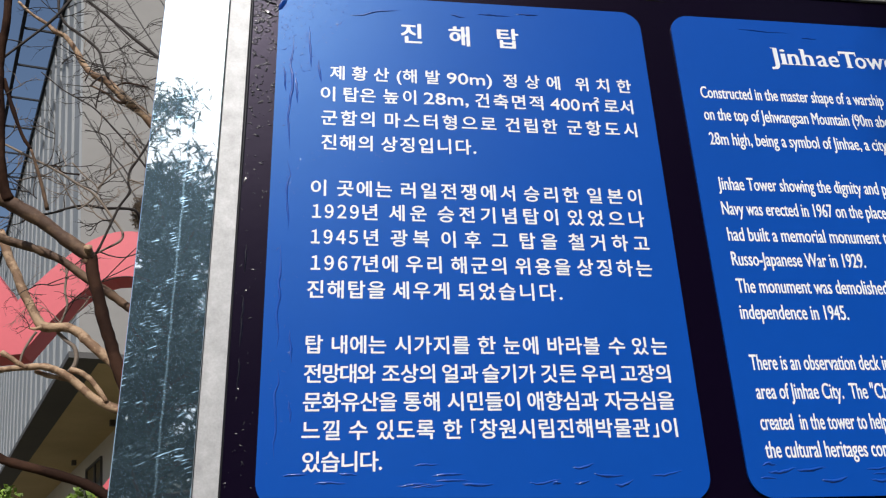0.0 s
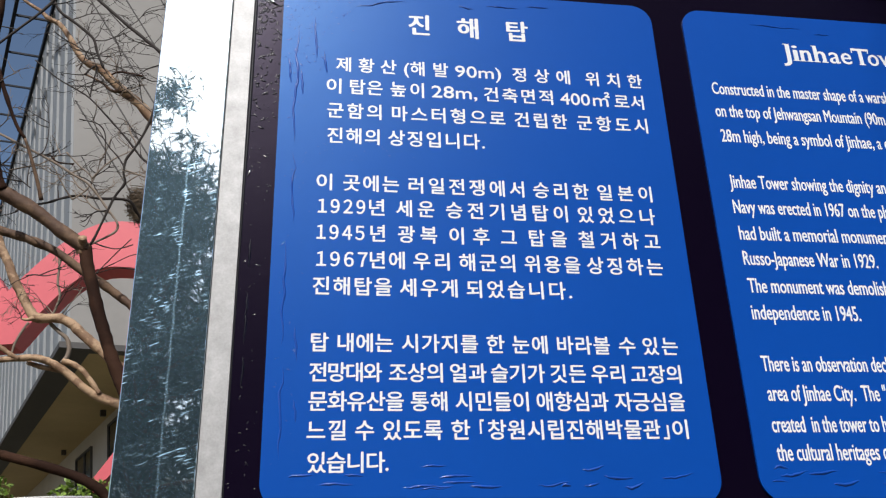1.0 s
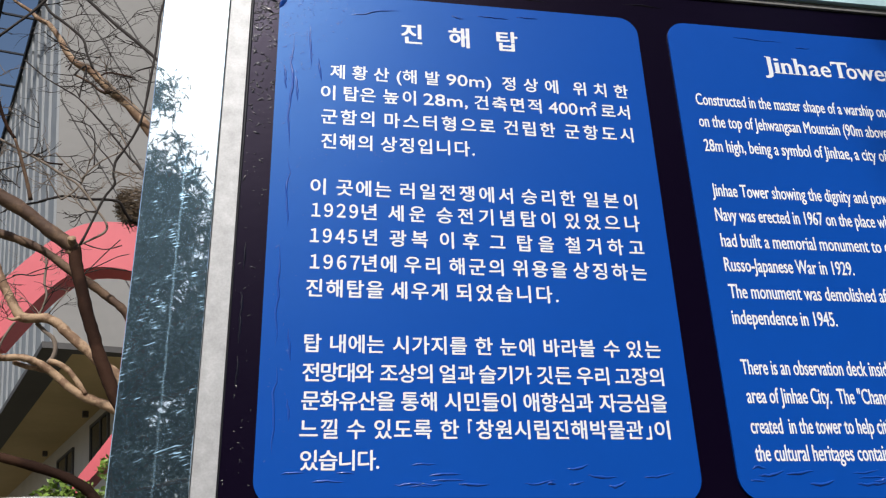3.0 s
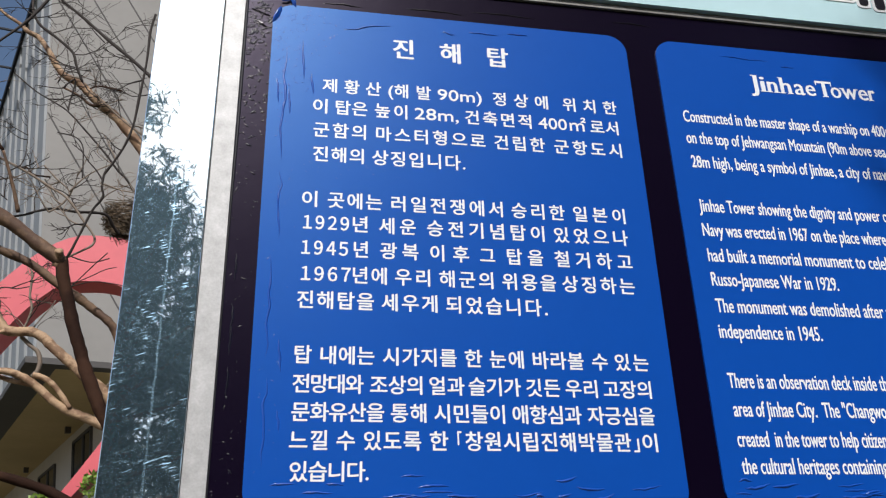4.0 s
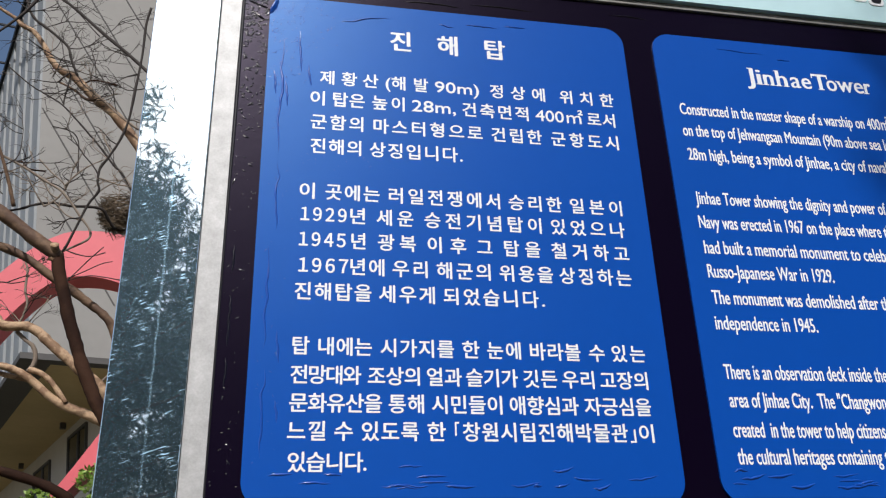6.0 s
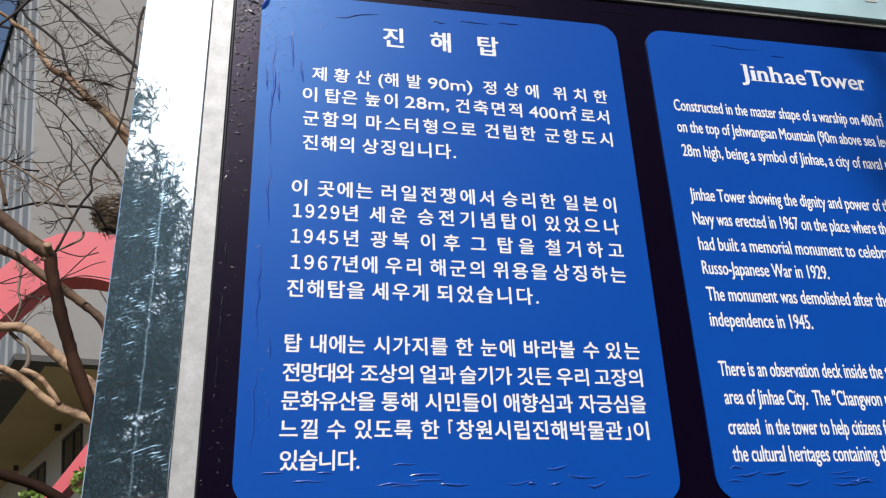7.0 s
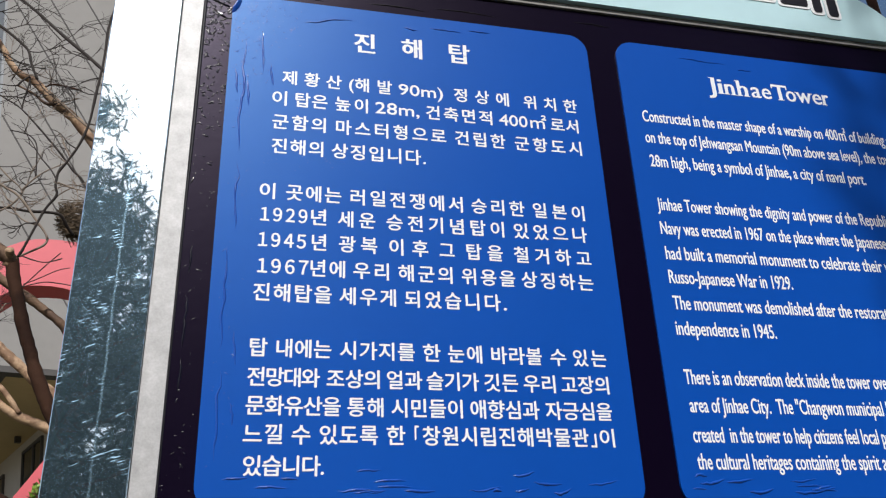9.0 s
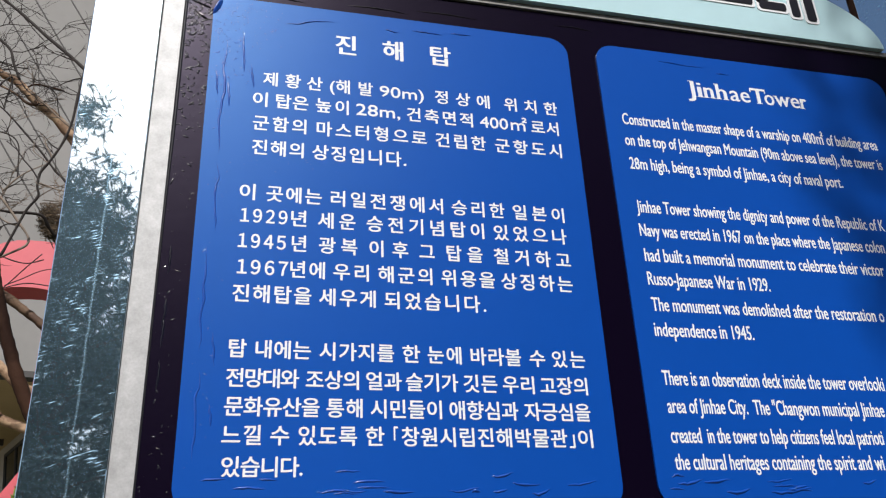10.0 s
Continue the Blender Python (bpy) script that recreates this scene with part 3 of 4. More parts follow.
part("fascia", tower_box(0.37, 12.0, 0.0, 0.30, -0.11, -0.001), M_EDGE, tower)
part("lower_wall", tower_box(1.76, 2.1, 1.0, 26.0, -3.6, -0.101), M_WALL, tower, "warm white ground-floor wall with dark openings")
part("lower_wall", tower_box(2.101, 11.8, 1.0, 1.4, -3.6, -0.101), M_WALL, tower)
for b0, b1, h0, h1 in ((3.95, 5.75, -1.42, -0.38), (8.0, 10.2, -3.5, -0.52)):
    win = part("window", tower_box(1.73, 1.759, b0, b1, h0, h1), M_GLASS, tower, "dark window opening in the lower wall")
    for c0, c1, g0, g1 in ((b0 - 0.05, b0, h0, h1), (b1, b1 + 0.05, h0, h1), (b0 - 0.05, b1 + 0.05, h1, h1 + 0.05), (b0 - 0.08, b1 + 0.08, h0 - 0.06, h0), (b0 * 0.6 + b1 * 0.4, b0 * 0.6 + b1 * 0.4 + 0.05, h0, h1)):
        part("frame_bar", tower_box(1.70, 1.758, c0, c1, g0, g1), M_EDGE, win)
for b in (5.2, 10.9):
    part("soffit_lamp", tower_box(1.45, 1.57, b, b + 0.12, -0.24, -0.101), M_LAMP, tower)
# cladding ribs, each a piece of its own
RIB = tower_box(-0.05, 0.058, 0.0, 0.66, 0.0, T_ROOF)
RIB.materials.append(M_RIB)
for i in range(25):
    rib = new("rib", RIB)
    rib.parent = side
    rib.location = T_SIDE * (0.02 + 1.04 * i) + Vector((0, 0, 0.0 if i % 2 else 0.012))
# thin dark slanting lines on the grey wall
for k in range(9):
    a = -1.4 + 0.8 * k
    v = []
    for h in (max(1.0, 6.0 + (a - 6.0) / 0.55), min(12.5, 6.0 + a / 0.55)):
        c = a - 0.55 * (h - 6.0)
        for da in (0.0, 0.03):
            for db in (-0.012, -0.001):
                v.append(tower_point(max(c + da, 0.0), db, h))
    part("slant_line", mesh_of("slant_strip", v, [(0, 1, 3, 2), (4, 6, 7, 5), (0, 2, 6, 4), (1, 5, 7, 3), (0, 4, 5, 1), (2, 3, 7, 6)]), M_EDGE, front)
# open steel eaves along the roof edge
part("eaves_beam", tower_box(-0.90, -0.82, 0.0, 26.0, T_ROOF + 0.02, T_ROOF + 0.12), M_STEEL, tower, "dark open steel eaves frame")
part("eaves_beam", tower_box(-0.11, -0.051, 0.0, 26.0, T_ROOF - 0.12, T_ROOF + 0.04), M_STEEL, tower)
for i in range(15):
    part("outrigger", tower_box(-0.819, -0.111, 0.2 + 1.7 * i, 0.25 + 1.7 * i, T_ROOF - 0.01, T_ROOF + 0.035), M_STEEL, tower)

# ---- red heart sculpture ----
HEART = Vector((-2.82, 7.10, 3.94))
heart = thing("heart_sculpture", "large red heart-shaped open ring standing before the tower", "sculpture", at=HEART)


def heart_curve(fx, top, low, dx, dz, closed_lobe=False, n=120):
    """A heart outline with round lobes; the lower flanks draw in towards the tip."""
    pts = []
    for i in range(n):
        t = 2 * math.pi * i / n
        x = 16 * math.sin(t) ** 3
        y = 13 * math.cos(t) - 5 * math.cos(2 * t) - 2 * math.cos(3 * t) - math.cos(4 * t)
        if math.cos(t) > 0.645:
            y = 5 + 6.9 * math.sin(min(abs(x) / 7.1, 1) * math.pi / 2)
        if closed_lobe and x < 0:
            y = min(y, 5 + 0.1 * x)
        k = min(max(-y / 4, 0), 1)
        pts.append((dx + fx * x * (1 - 0.17 * k * k * (3 - 2 * k)), dz + y * (top if y > 0 else low)))
    return pts


hr = slab(heart_curve(0.128, 0.110, 0.180, 0.0, 0.02), -0.16, 0.16, heart_curve(0.111, 0.114, 0.122, 0.123, -0.51, True))
hr.materials.append(M_RED)
part("ring", hr, M_RED, heart)
part("plinth", box(-0.9, 0.9, -0.5, 0.5, ground_height(0, 7.1) - HEART.z - 0.2, -2.35, 0.02), M_GREY, heart)

# ---- bare tree with mottled bark ----
tree = thing("bare_tree", "leafless tree with smooth mottled tan bark and fine twigs", "tree", at=(0, 0, 0))
trng = random.Random(11)
TREE_LIMBS = (
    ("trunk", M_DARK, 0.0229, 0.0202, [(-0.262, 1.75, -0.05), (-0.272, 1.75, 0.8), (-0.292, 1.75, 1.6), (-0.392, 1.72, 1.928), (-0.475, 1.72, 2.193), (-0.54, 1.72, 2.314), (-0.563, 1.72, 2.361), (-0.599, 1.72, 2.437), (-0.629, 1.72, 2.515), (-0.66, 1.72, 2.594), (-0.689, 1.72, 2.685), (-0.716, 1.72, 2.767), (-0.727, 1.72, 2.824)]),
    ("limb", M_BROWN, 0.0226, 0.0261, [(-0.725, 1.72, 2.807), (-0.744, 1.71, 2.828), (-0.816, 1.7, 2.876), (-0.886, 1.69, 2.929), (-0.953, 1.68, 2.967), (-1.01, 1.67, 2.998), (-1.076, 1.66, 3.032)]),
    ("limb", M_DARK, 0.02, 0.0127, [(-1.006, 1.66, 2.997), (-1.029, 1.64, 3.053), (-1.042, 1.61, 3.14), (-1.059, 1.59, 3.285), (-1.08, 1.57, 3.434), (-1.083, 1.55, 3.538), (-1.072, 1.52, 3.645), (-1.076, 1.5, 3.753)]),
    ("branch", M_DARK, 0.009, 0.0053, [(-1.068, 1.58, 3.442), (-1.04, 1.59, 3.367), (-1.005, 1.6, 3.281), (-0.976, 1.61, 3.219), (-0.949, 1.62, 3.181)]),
    ("branch", M_BROWN, 0.0047, 0.0072, [(-0.949, 1.62, 3.181), (-0.924, 1.64, 3.114), (-0.902, 1.66, 3.047), (-0.882, 1.68, 2.976)]),
    ("limb", M_BROWN, 0.0158, 0.0152, [(-1.125, 1.85, 2.96), (-1.067, 1.86, 2.937), (-0.969, 1.87, 2.909), (-0.869, 1.88, 2.867), (-0.785, 1.89, 2.807), (-0.703, 1.9, 2.756), (-0.64, 1.91, 2.71), (-0.589, 1.91, 2.671), (-0.554, 1.92, 2.625), (-0.525, 1.93, 2.539), (-0.486, 1.94, 2.376), (-0.409, 1.95, 2.044), (-0.262, 1.78, 0.6)]),
    ("limb", M_BARK, 0.0206, 0.0277, [(-1.541, 3, 3.481), (-1.473, 3, 3.331), (-1.43, 3, 3.257), (-1.399, 3, 3.189), (-1.353, 3, 3.111), (-1.302, 3, 3.025), (-1.264, 3, 2.98), (-1.204, 3, 2.976), (-1.153, 3, 2.977), (-1.098, 3, 2.952), (-1.053, 3, 2.91), (-1.01, 3, 2.874), (-0.938, 3, 2.813), (-0.866, 3, 2.75), (-0.79, 3, 2.695), (-0.721, 3, 2.6), (-0.639, 3, 2.413), (-0.556, 3, 2.056), (-0.546, 3, 1.03), (-0.536, 3, 0.05)]),
    ("limb_stub", M_BARK, 0.0114, 0.0046, [(-1.263, 2.98, 2.971), (-1.294, 2.98, 2.962), (-1.323, 2.98, 2.967)]),
    ("limb", M_BARK, 0.0136, 0.0249, [(-1.42, 2.95, 2.749), (-1.374, 2.96, 2.759), (-1.29, 2.96, 2.767), (-1.224, 2.96, 2.771), (-1.157, 2.97, 2.752), (-1.112, 2.97, 2.726), (-1.069, 2.98, 2.695), (-0.989, 2.98, 2.629), (-0.906, 2.99, 2.585), (-0.833, 2.99, 2.557), (-0.75, 3, 2.518), (-0.668, 3, 2.453), (-0.546, 3, 1.5)]),
    ("limb", M_BARK, 0.0102, 0.0123, [(-1.268, 3, 2.759), (-1.209, 3, 2.738), (-1.152, 3, 2.727), (-1.11, 3, 2.717)]),
    ("limb", M_BARK, 0.0125, 0.0101, [(-1.414, 2.95, 2.836), (-1.368, 2.95, 2.807), (-1.332, 2.95, 2.783), (-1.289, 2.95, 2.761)]),
    ("limb", M_PALE, 0.0092, 0.0113, [(-1.202, 3.03, 2.96), (-1.155, 3.03, 2.918), (-1.117, 3.03, 2.887), (-1.1, 3.03, 2.839), (-1.103, 3.03, 2.797), (-1.124, 3.03, 2.763)]),
    ("limb", M_BARK, 0.0145, 0.011, [(-1.103, 2.97, 2.758), (-1.056, 2.97, 2.745), (-1.009, 2.97, 2.713), (-0.965, 2.97, 2.662), (-0.92, 2.97, 2.603)]),
    ("branch", M_PALE, 0.0054, 0.0063, [(-1.337, 2.98, 2.794), (-1.33, 2.98, 2.846), (-1.305, 2.98, 2.911), (-1.285, 2.98, 2.948)]),
    ("branch", M_PALE, 0.0063, 0.0056, [(-1.191, 3, 2.99), (-1.176, 3, 3.037), (-1.169, 3, 3.095), (-1.188, 3, 3.16), (-1.191, 3, 3.219), (-1.195, 3, 3.273), (-1.211, 3, 3.309)]),
    ("branch", M_PALE, 0.0032, 0.0027, [(-1.153, 3.02, 3.004), (-1.119, 3.02, 3.063), (-1.093, 3.02, 3.104), (-1.072, 3.02, 3.146)]),
    ("limb", M_BARK, 0.0179, 0.0221, [(-0.848, 3.05, 2.751), (-0.806, 3.05, 2.703), (-0.752, 3.05, 2.643), (-0.704, 3.05, 2.555)]),
    ("branch", M_PALE, 0.0061, 0.0044, [(-0.802, 3.03, 2.697), (-0.767, 3.03, 2.748), (-0.725, 3.03, 2.76)]),
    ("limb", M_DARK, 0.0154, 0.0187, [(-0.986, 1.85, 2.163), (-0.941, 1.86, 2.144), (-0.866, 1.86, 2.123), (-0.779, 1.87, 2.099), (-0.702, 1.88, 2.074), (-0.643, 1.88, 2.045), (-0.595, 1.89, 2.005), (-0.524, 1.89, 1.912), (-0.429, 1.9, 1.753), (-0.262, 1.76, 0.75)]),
    ("branch", M_PALE, 0.0025, 0.0025, [(-0.74, 2.9, 2.503), (-0.731, 2.9, 2.444), (-0.725, 2.9, 2.401)]),
    ("branch", M_PALE, 0.0025, 0.0025, [(-0.691, 2.9, 2.452), (-0.716, 2.9, 2.424), (-0.744, 2.9, 2.401)]),
    ("branch", M_TWIG, 0.0045, 0.0063, [(-1.186, 1.8, 3.675), (-1.169, 1.8, 3.697), (-1.096, 1.8, 3.785), (-1.037, 1.8, 3.858), (-0.993, 1.8, 3.929), (-0.925, 1.8, 4.071)]),
    ("branch", M_TWIG, 0.0057, 0.0078, [(-1.025, 1.9, 4.147), (-0.918, 1.88, 4.041), (-0.827, 1.87, 3.958), (-0.728, 1.85, 3.857), (-0.623, 1.83, 3.757), (-0.545, 1.82, 3.68), (-0.461, 1.8, 3.587)]),
    ("branch", M_TWIG, 0.0074, 0.0059, [(-1.202, 2.3, 4.505), (-1.194, 2.3, 4.34), (-1.152, 2.3, 4.246), (-1.093, 2.3, 4.197), (-1.029, 2.3, 4.145), (-0.981, 2.3, 4.095), (-0.957, 2.3, 4.025), (-0.921, 2.3, 3.945)]),
    ("limb", M_BARK, 0.0062, 0.0256, [(-1.459, 2.5, 4.512), (-1.382, 2.5, 4.437), (-1.31, 2.5, 4.389), (-1.265, 2.5, 4.345), (-1.211, 2.5, 4.316), (-1.154, 2.5, 4.241), (-1.107, 2.5, 4.159), (-1.059, 2.5, 4.104), (-0.992, 2.5, 4.07), (-0.934, 2.5, 4.013), (-0.876, 2.5, 3.957), (-0.793, 2.5, 3.887), (-0.705, 2.5, 3.78), (-0.631, 2.5, 3.674)]),
    ("branch", M_BROWN, 0.0045, 0.0079, [(-1.055, 2.48, 4.026), (-1.009, 2.48, 4.004), (-0.959, 2.48, 3.973), (-0.922, 2.48, 3.941), (-0.88, 2.48, 3.937)]),
    ("branch", M_PALE, 0.0035, 0.0051, [(-0.919, 2.44, 3.984), (-0.84, 2.44, 3.92), (-0.744, 2.44, 3.833), (-0.657, 2.44, 3.768)]),
    ("branch", M_TWIG, 0.0044, 0.0034, [(-1.025, 2.4, 3.968), (-1.013, 2.4, 3.994), (-0.981, 2.4, 4.021), (-0.983, 2.4, 3.952), (-0.989, 2.4, 3.884), (-0.988, 2.4, 3.85)]),
    ("branch", M_TWIG, 0.0029, 0.0053, [(-1.179, 2.2, 3.898), (-1.078, 2.2, 3.812), (-1.001, 2.2, 3.765), (-0.93, 2.2, 3.718), (-0.829, 2.2, 3.61), (-0.751, 2.2, 3.52), (-0.689, 2.2, 3.44), (-0.654, 2.2, 3.407), (-0.605, 2.2, 3.331)]),
    ("branch", M_DARK, 0.0035, 0.0052, [(-0.91, 2.4, 3.976), (-0.881, 2.4, 3.994), (-0.838, 2.4, 3.991), (-0.768, 2.4, 3.977)]),
    ("branch", M_TWIG, 0.0049, 0.0045, [(-0.505, 1.6, 3.807), (-0.517, 1.61, 3.734), (-0.518, 1.62, 3.599), (-0.529, 1.63, 3.442), (-0.539, 1.64, 3.327), (-0.561, 1.65, 3.248), (-0.594, 1.66, 3.179), (-0.619, 1.67, 3.139), (-0.621, 1.67, 3.087), (-0.615, 1.68, 3.052), (-0.646, 1.69, 3.001), (-0.68, 1.7, 2.903), (-0.703, 1.71, 2.842), (-0.723, 1.72, 2.82)]),
    ("branch", M_PALE, 0.005, 0.0038, [(-1.146, 1.82, 3.323), (-1.11, 1.81, 3.303), (-1.021, 1.8, 3.252), (-0.909, 1.79, 3.189), (-0.822, 1.78, 3.13), (-0.755, 1.77, 3.083), (-0.684, 1.76, 2.99), (-0.643, 1.76, 2.934), (-0.641, 1.75, 2.899), (-0.665, 1.74, 2.872), (-0.707, 1.73, 2.841), (-0.726, 1.72, 2.82)]),
    ("branch", M_PALE, 0.0029, 0.0035, [(-0.91, 1.95, 3.312), (-0.857, 1.95, 3.257), (-0.802, 1.95, 3.203), (-0.822, 1.95, 3.149), (-0.863, 1.95, 3.111)]),
    ("branch", M_PALE, 0.0021, 0.0035, [(-0.651, 1.9, 3.308), (-0.712, 1.9, 3.27), (-0.755, 1.9, 3.228), (-0.788, 1.9, 3.178)]),
    ("branch", M_TWIG, 0.003, 0.0023, [(-0.802, 2.1, 3.34), (-0.811, 2.1, 3.432), (-0.823, 2.1, 3.499), (-0.859, 2.1, 3.537), (-0.928, 2.1, 3.552)]),
    ("branch", M_TWIG, 0.0043, 0.0067, [(-1.057, 1.95, 3.052), (-1.042, 1.98, 3.088), (-0.969, 2.01, 3.123), (-0.926, 2.03, 3.153), (-0.873, 2.06, 3.182), (-0.804, 2.09, 3.186), (-0.746, 2.12, 3.202), (-0.696, 2.14, 3.202), (-0.675, 2.17, 3.172), (-0.651, 2.2, 3.145)]),
    ("branch", M_DARK, 0.0032, 0.0039, [(-1.089, 2.2, 3.43), (-1.053, 2.2, 3.432), (-1.022, 2.2, 3.401), (-0.954, 2.2, 3.394)]),
    ("branch", M_TWIG, 0.0036, 0.0027, [(-1.305, 2.9, 3.154), (-1.268, 2.9, 3.161), (-1.221, 2.9, 3.156), (-1.167, 2.9, 3.169)]),
    ("branch", M_TWIG, 0.002, 0.002, [(-0.762, 1.9, 2.756), (-0.719, 1.9, 2.806), (-0.668, 1.9, 2.874), (-0.62, 1.9, 2.933)]),
    ("branch", M_TWIG, 0.002, 0.002, [(-0.728, 1.9, 2.794), (-0.661, 1.9, 2.816), (-0.601, 1.9, 2.813), (-0.546, 1.9, 2.804)]),
    ("branch", M_TWIG, 0.002, 0.0017, [(-0.738, 1.95, 2.824), (-0.685, 1.95, 2.853), (-0.632, 1.95, 2.885), (-0.592, 1.95, 2.897)]),
    ("branch", M_TWIG, 0.0027, 0.002, [(-0.733, 1.85, 2.892), (-0.698, 1.85, 2.879), (-0.652, 1.85, 2.872), (-0.6, 1.85, 2.89)]),
    ("branch", M_TWIG, 0.002, 0.002, [(-1.048, 1.7, 3.125), (-0.995, 1.7, 3.083), (-0.931, 1.7, 3.03)]),
)
twigs = {M_TWIG.name: [], M_PALE.name: []}


def grow(start, way, length, r, depth, mat):
    """A crooked twig that forks."""
    pts, p, d = [start], Vector(start), Vector(way).normalized()
    n = 4
    for _ in range(n):
        d = (d + Vector((trng.gauss(0, 0.24), trng.gauss(0, 0.12), trng.gauss(0, 0.24)))).normalized()
        p = p + d * (length / n)
        pts.append(p.copy())
    v, f, fine = tube_data(pts, r, r * 0.45, 4)
    twigs[mat.name].append((v, f))
    if depth:
        for _ in range(trng.randint(2, 4)):
            q = fine[trng.randint(len(fine) // 3, len(fine) - 1)]
            dd = (d + Vector((trng.gauss(0, 0.8), trng.gauss(0, 0.25), trng.gauss(0, 0.8)))).normalized()
            grow(q, dd, length * trng.uniform(0.4, 0.75), r * 0.6, depth - 1, mat)


for name, mat, r0, r1, pts in TREE_LIMBS:
    thick = name != "branch"
    v, f, fine = tube_data(pts, r0, r1, 12 if thick else 7, 0.09 if thick else 0.13, trng)
    part(name, mesh_of(name, v, f), mat, tree, smooth=True)
    for q in fine:
        if q.z > 2.95 and q.x < -0.45 and trng.random() < (0.21 if not thick else 0.08):
            tm = M_PALE if trng.random() < 0.3 else M_TWIG
            grow(q, (trng.uniform(-1, 1), trng.uniform(-0.3, 0.3), trng.uniform(-0.3, 1)), trng.uniform(0.07, 0.2), trng.uniform(0.0022, 0.0036), 2, tm)
# bushy twigs about the upper fork of the mottled limb
for _ in range(10):
    q = Vector((trng.uniform(-1.06, -0.84), trng.uniform(2.3, 2.5), trng.uniform(3.95, 4.2)))
    grow(q, (trng.uniform(-0.6, 1), trng.uniform(-0.2, 0.2), trng.uniform(-0.2, 1)), trng.uniform(0.14, 0.28), 0.003, 2, M_TWIG)
# sawn face at the fork, with its dark hollow
part("limb_stub", tube([(-0.735, 1.72, 2.80), (-0.732, 1.70, 2.825), (-0.730, 1.68, 2.84)], 0.020, 0.014, 12, 0.10, trng), M_BARK, tree, "pale sawn stub at the fork", smooth=True)
for mat in (M_TWIG, M_PALE):
    tagged(part("twigs", merge(twigs[mat.name]), mat, tree), kind="stuff")

# nest
nest = []
for _ in range(620):
    a, level = trng.uniform(0, 6.28), trng.uniform(-1, 1)
    rad = (0.072 - 0.03 * max(-level, 0)) * trng.uniform(0.7, 1.1)
    c = Vector((-0.655 + rad * math.cos(a) * 1.25, 2.35 + rad * math.sin(a), 3.275 + 0.065 * level))
    t = Vector((-math.sin(a), math.cos(a), trng.gauss(0, 0.35))).normalized()
    ln = trng.uniform(0.03, 0.075)
    v, f, _ = tube_data([c - t * ln, c + Vector((0, 0, trng.uniform(-0.01, 0.01))), c + t * ln], 0.0017, 0.001, 3)
    nest.append((v, f))
tagged(part("bird_nest", merge(nest), M_NEST), "bowl of dry twigs lodged in the bare tree", "nest")


# ---- leaves: shrubs, and evergreen pines out of direct view for reflections and shade ----
def leaf_cloud(centres, per, size, mat_rng, needle=False):
    verts, faces = [], []
    r = mat_rng
    for c, rad in centres:
        for _ in range(per):
            d = Vector((r.gauss(0, 1), r.gauss(0, 1), r.gauss(0, 1))).normalized() * rad * r.random() ** 0.4
            p = Vector(c) + d
            a = Vector((r.gauss(0, 1), r.gauss(0, 1), r.gauss(0, 1) + 0.5)).normalized()
            b = a.orthogonal().normalized()
            b.rotate(Matrix.Rotation(r.uniform(0, 6.28), 3, a))
            s = size * r.uniform(0.6, 1.3)
            w = s * (0.16 if needle else 0.5)
            o = len(verts)
            side_w = a.cross(b)
            verts += [p - b * s, p + side_w * w, p + b * s, p - side_w * w]
            faces.append((o, o + 1, o + 2, o + 3))
    return mesh_of("leaves", verts, faces)


def shrub(x, y, top, rad, seed):
    r = random.Random(seed)
    z0 = ground_height(x, y)
    ob = thing("shrub", "rounded bright green leafy shrub on the slope", "shrub", group="shrubs", at=(x, y, z0))
    h = top - z0
    for _ in range(5):
        a = r.uniform(0, 6.28)
        part("stem", tube([(0, 0, -0.05), (0.1 * math.cos(a), 0.1 * math.sin(a), h * 0.4), (0.3 * rad * math.cos(a), 0.3 * rad * math.sin(a), h * 0.8)], 0.02, 0.008, 5), M_TWIG, ob)
    cs = []
    for _ in range(29):
        a, q = r.uniform(0, 6.28), rad * r.random() ** 0.5
        cs.append(((q * math.cos(a), q * math.sin(a), r.uniform(0.25, 1.0) * h - 0.16 - 0.25 * h * (q / rad) ** 2), 0.16))
    tagged(part("crown", leaf_cloud(cs, 240, 0.028, r), M_LEAF, ob), kind="stuff")


shrub(-1.30, 6.6, 3.02, 0.42, 1)
shrub(-1.95, 6.9, 2.92, 0.40, 2)
shrub(-2.75, 6.6, 2.92, 0.50, 3)
shrub(-0.65, 6.9, 3.0, 0.45, 4)

# low white hand rail on the slope
rail = thing("hand_rail", "low white metal hand rail among the shrubs", "railing", at=(-1.9, 6.0, ground_height(0, 6.0)))
rz = 2.50 - ground_height(0, 6.0)
part("top_rail", tube([(-0.28, 0, rz), (0.0, 0.1, rz + 0.02), (0.22, 0.3, rz + 0.04)], 0.012, 0.012, 8), M_RAIL, rail)
for x, y in ((-0.26, 0.0), (0.2, 0.28)):
    part("rail_post", tube([(x, y, -0.1), (x, y, rz * 0.5), (x, y, rz + 0.01)], 0.011, 0.011, 8), M_RAIL, rail)


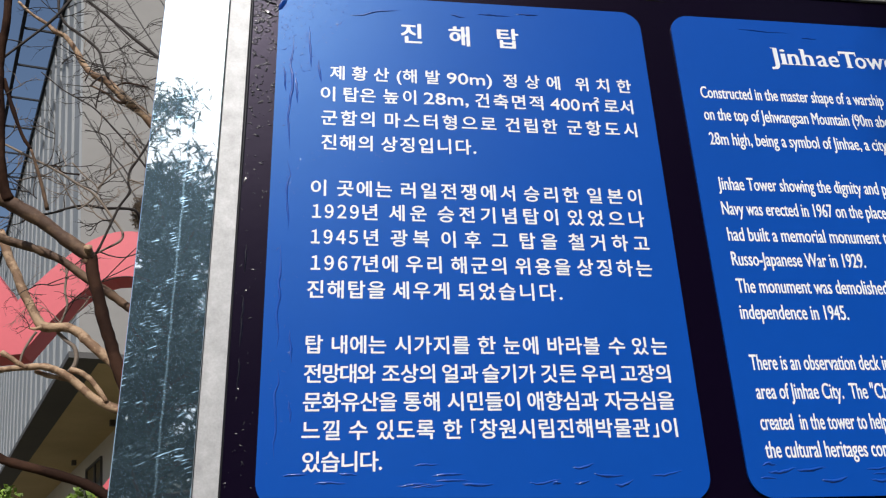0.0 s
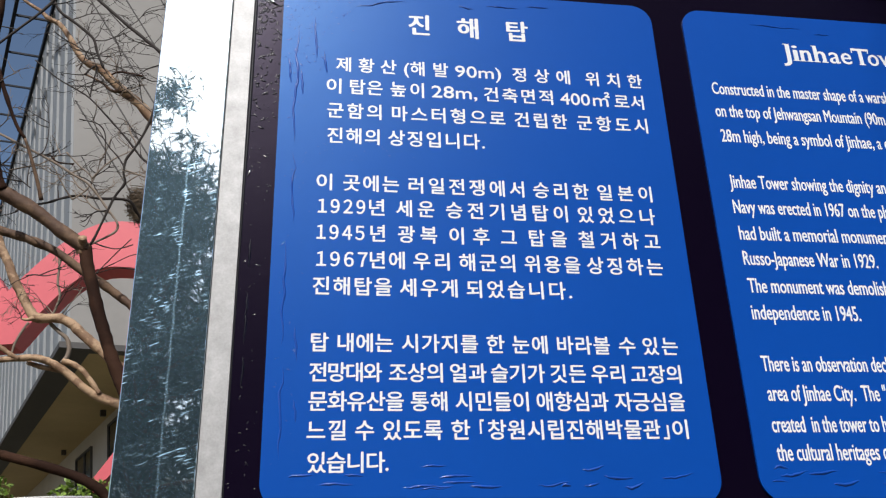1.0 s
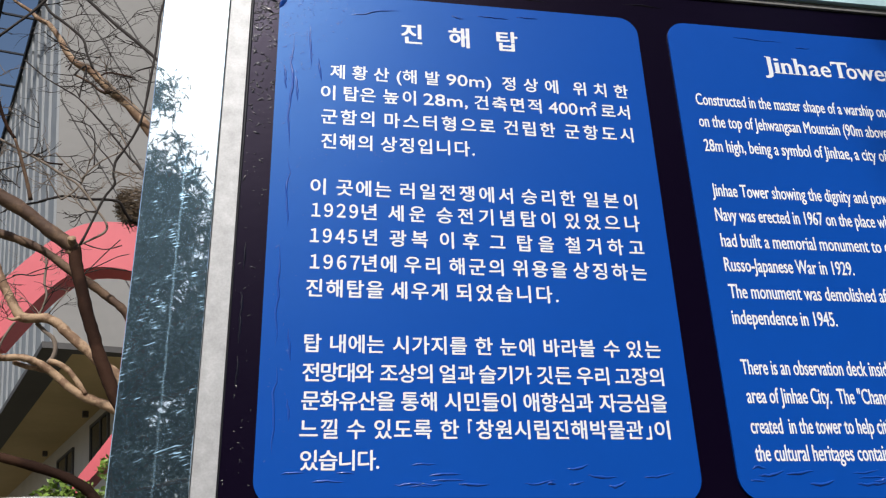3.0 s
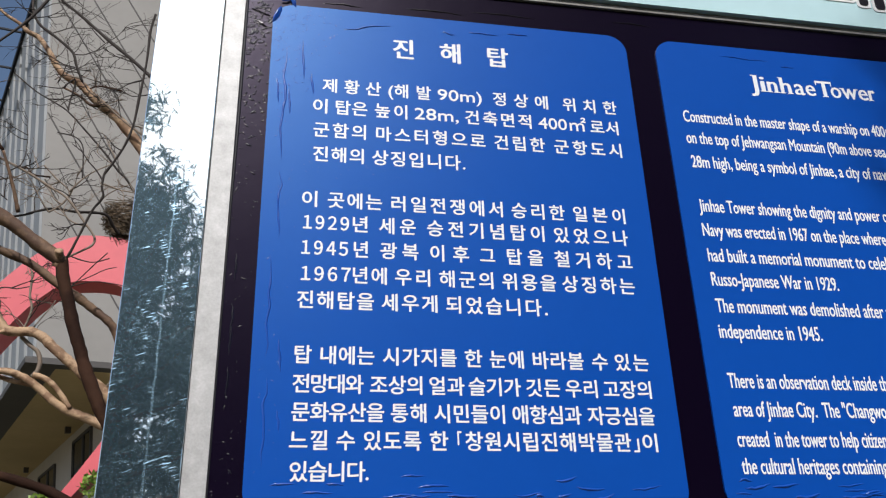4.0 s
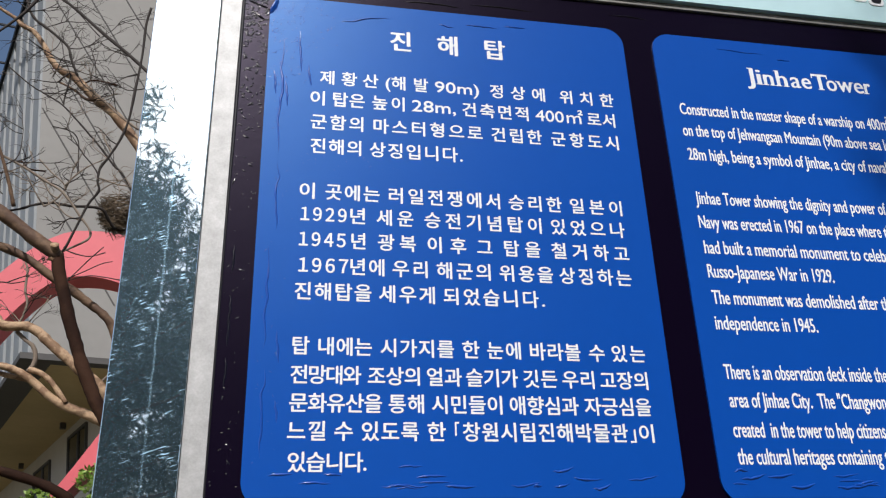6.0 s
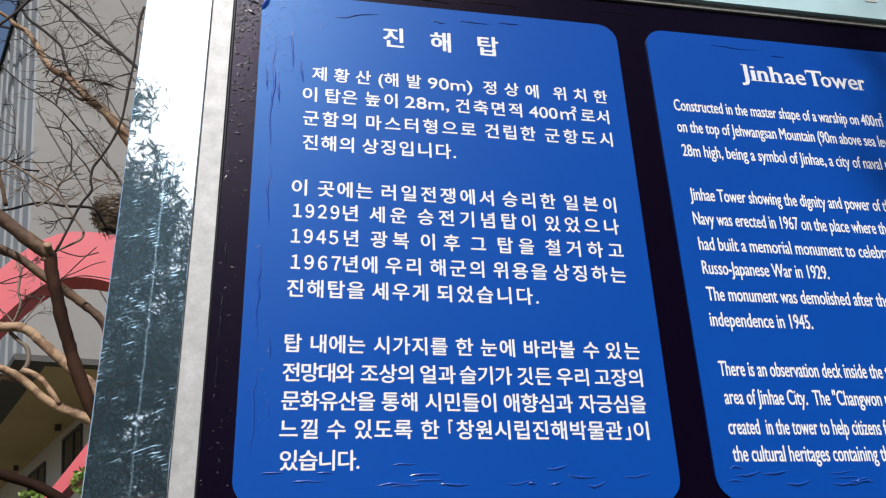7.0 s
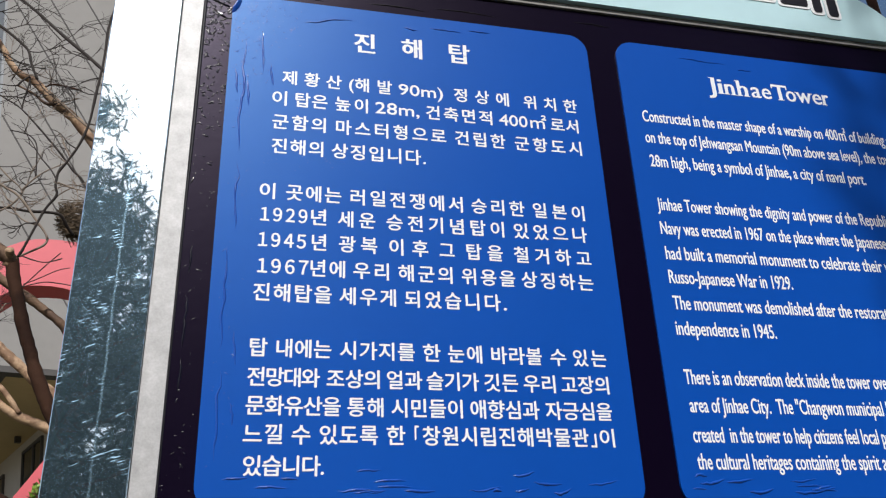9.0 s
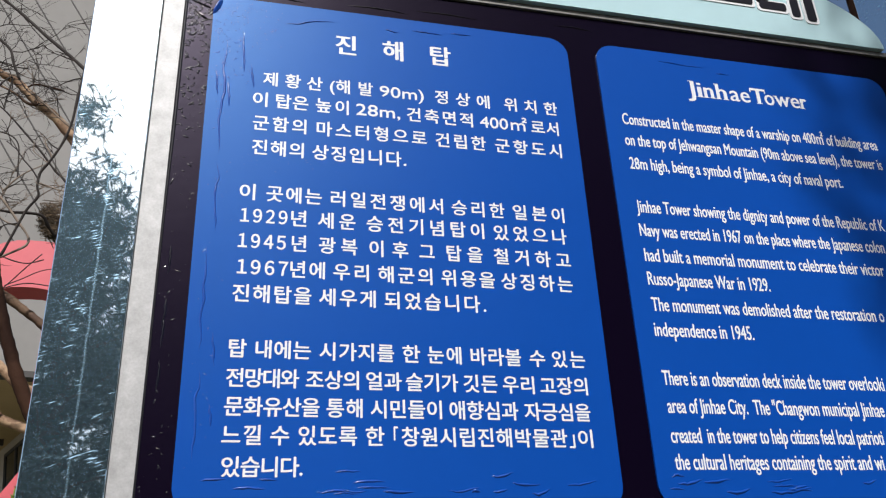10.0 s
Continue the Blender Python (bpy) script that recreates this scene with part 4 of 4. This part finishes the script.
def pine(x, y, height, first, rad, seed, lean=(0, 0), boughs=40):
    r = random.Random(seed)
    z0 = ground_height(x, y)
    ob = thing("pine_tree", "tall evergreen pine out of direct view, with dark needle clumps", "tree", group="pines", at=(x, y, z0))
    part("trunk", tube([(0, 0, -0.2), (lean[0] * 0.3, lean[1] * 0.3, height * 0.35), (lean[0] * 0.8, lean[1] * 0.8, height * 0.75), (lean[0], lean[1], height)], 0.2, 0.04, 10, 0.06, r), M_PBARK, ob, smooth=True)
    cs = []
    for i in range(boughs):
        t = (i + r.random()) / boughs
        zz = first + (height - first) * t
        a = i * 2.4 + r.uniform(-0.4, 0.4)
        ln = rad * (1.0 - 0.65 * t) * r.uniform(0.6, 1.1)
        bx, by = lean[0] * zz / height, lean[1] * zz / height
        tip = Vector((bx + ln * math.cos(a), by + ln * math.sin(a), zz + 0.12 * ln))
        v, f, fine = tube_data([(bx, by, zz - 0.2), (bx + 0.5 * ln * math.cos(a), by + 0.5 * ln * math.sin(a), zz - 0.1), tip], 0.045 * (1 - 0.5 * t), 0.012, 5)
        part("bough", mesh_of("bough", v, f), M_PBARK, ob)
        for k in range(6):
            w = 0.35 + 0.65 * k / 5
            c = Vector((bx, by, zz - 0.2)).lerp(tip, w) + Vector((r.gauss(0, 0.16), r.gauss(0, 0.16), r.uniform(0.0, 0.25)))
            cs.append((c, r.uniform(0.22, 0.40)))
    tagged(part("crown", leaf_cloud(cs, 75, 0.12, r, True), M_PINE, ob), kind="stuff")


# behind the viewer, placed to stand in the post's reflection
pine(-2.0, -10.0, 7.3, 1.6, 2.2, 21, boughs=46)
pine(-2.9, -10.9, 9.0, 6.9, 3.0, 41, boughs=5)
pine(-4.6, -11.0, 7.2, 1.8, 2.6, 23, boughs=46)
pine(1.4, -11.5, 9.2, 1.8, 2.6, 22, boughs=46)
# unseen pines off to the right, added to keep the panels' reflections dark
pine(3.4, -6.2, 10.5, 2.2, 2.9, 24, boughs=60)
pine(6.6, -4.8, 9.5, 1.8, 3.0, 25, boughs=50)
pine(5.2, -9.8, 11.0, 2.0, 3.0, 26, boughs=50)
pine(9.0, -7.5, 11.0, 2.0, 3.2, 27, boughs=50)
# two unseen pines, added so their crowns shade the board's upper right
pine(1.66, -5.0, 10.8, 7.35, 2.0, 28, boughs=60)
pine(1.2, -5.7, 11.6, 8.45, 2.2, 32, boughs=36)
# dark belt added farther back to block sky low in the post's reflection
pine(-5.5, -15.5, 8.0, 0.9, 2.8, 29, boughs=44)
pine(-1.6, -16.0, 8.0, 0.9, 2.8, 30, boughs=44)
pine(-3.6, -13.5, 7.0, 0.7, 2.6, 31, boughs=44)

# slender bare tree seen past the header's end
slim = thing("bare_tree", "slender reddish-brown bare tree with fine twigs beyond the board", "tree", at=(3.06, 1.67, ground_height(3.06, 1.67)))
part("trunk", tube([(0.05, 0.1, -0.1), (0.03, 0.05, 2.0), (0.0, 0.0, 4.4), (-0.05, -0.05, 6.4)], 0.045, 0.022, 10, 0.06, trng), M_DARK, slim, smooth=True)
twigs[M_TWIG.name] = []
for z, dx in ((4.2, 0.5), (4.3, 0.35), (4.4, 0.6), (4.45, 0.4), (4.6, 0.5), (4.9, -0.3), (5.1, 0.5), (5.3, -0.4)):
    grow(Vector((0.0, 0.0, z - 0.15)), (dx, trng.uniform(-0.2, 0.2), 0.5), 0.55, 0.006, 2, M_TWIG)
tagged(part("twigs", merge(twigs[M_TWIG.name]), M_TWIG, slim), kind="stuff")
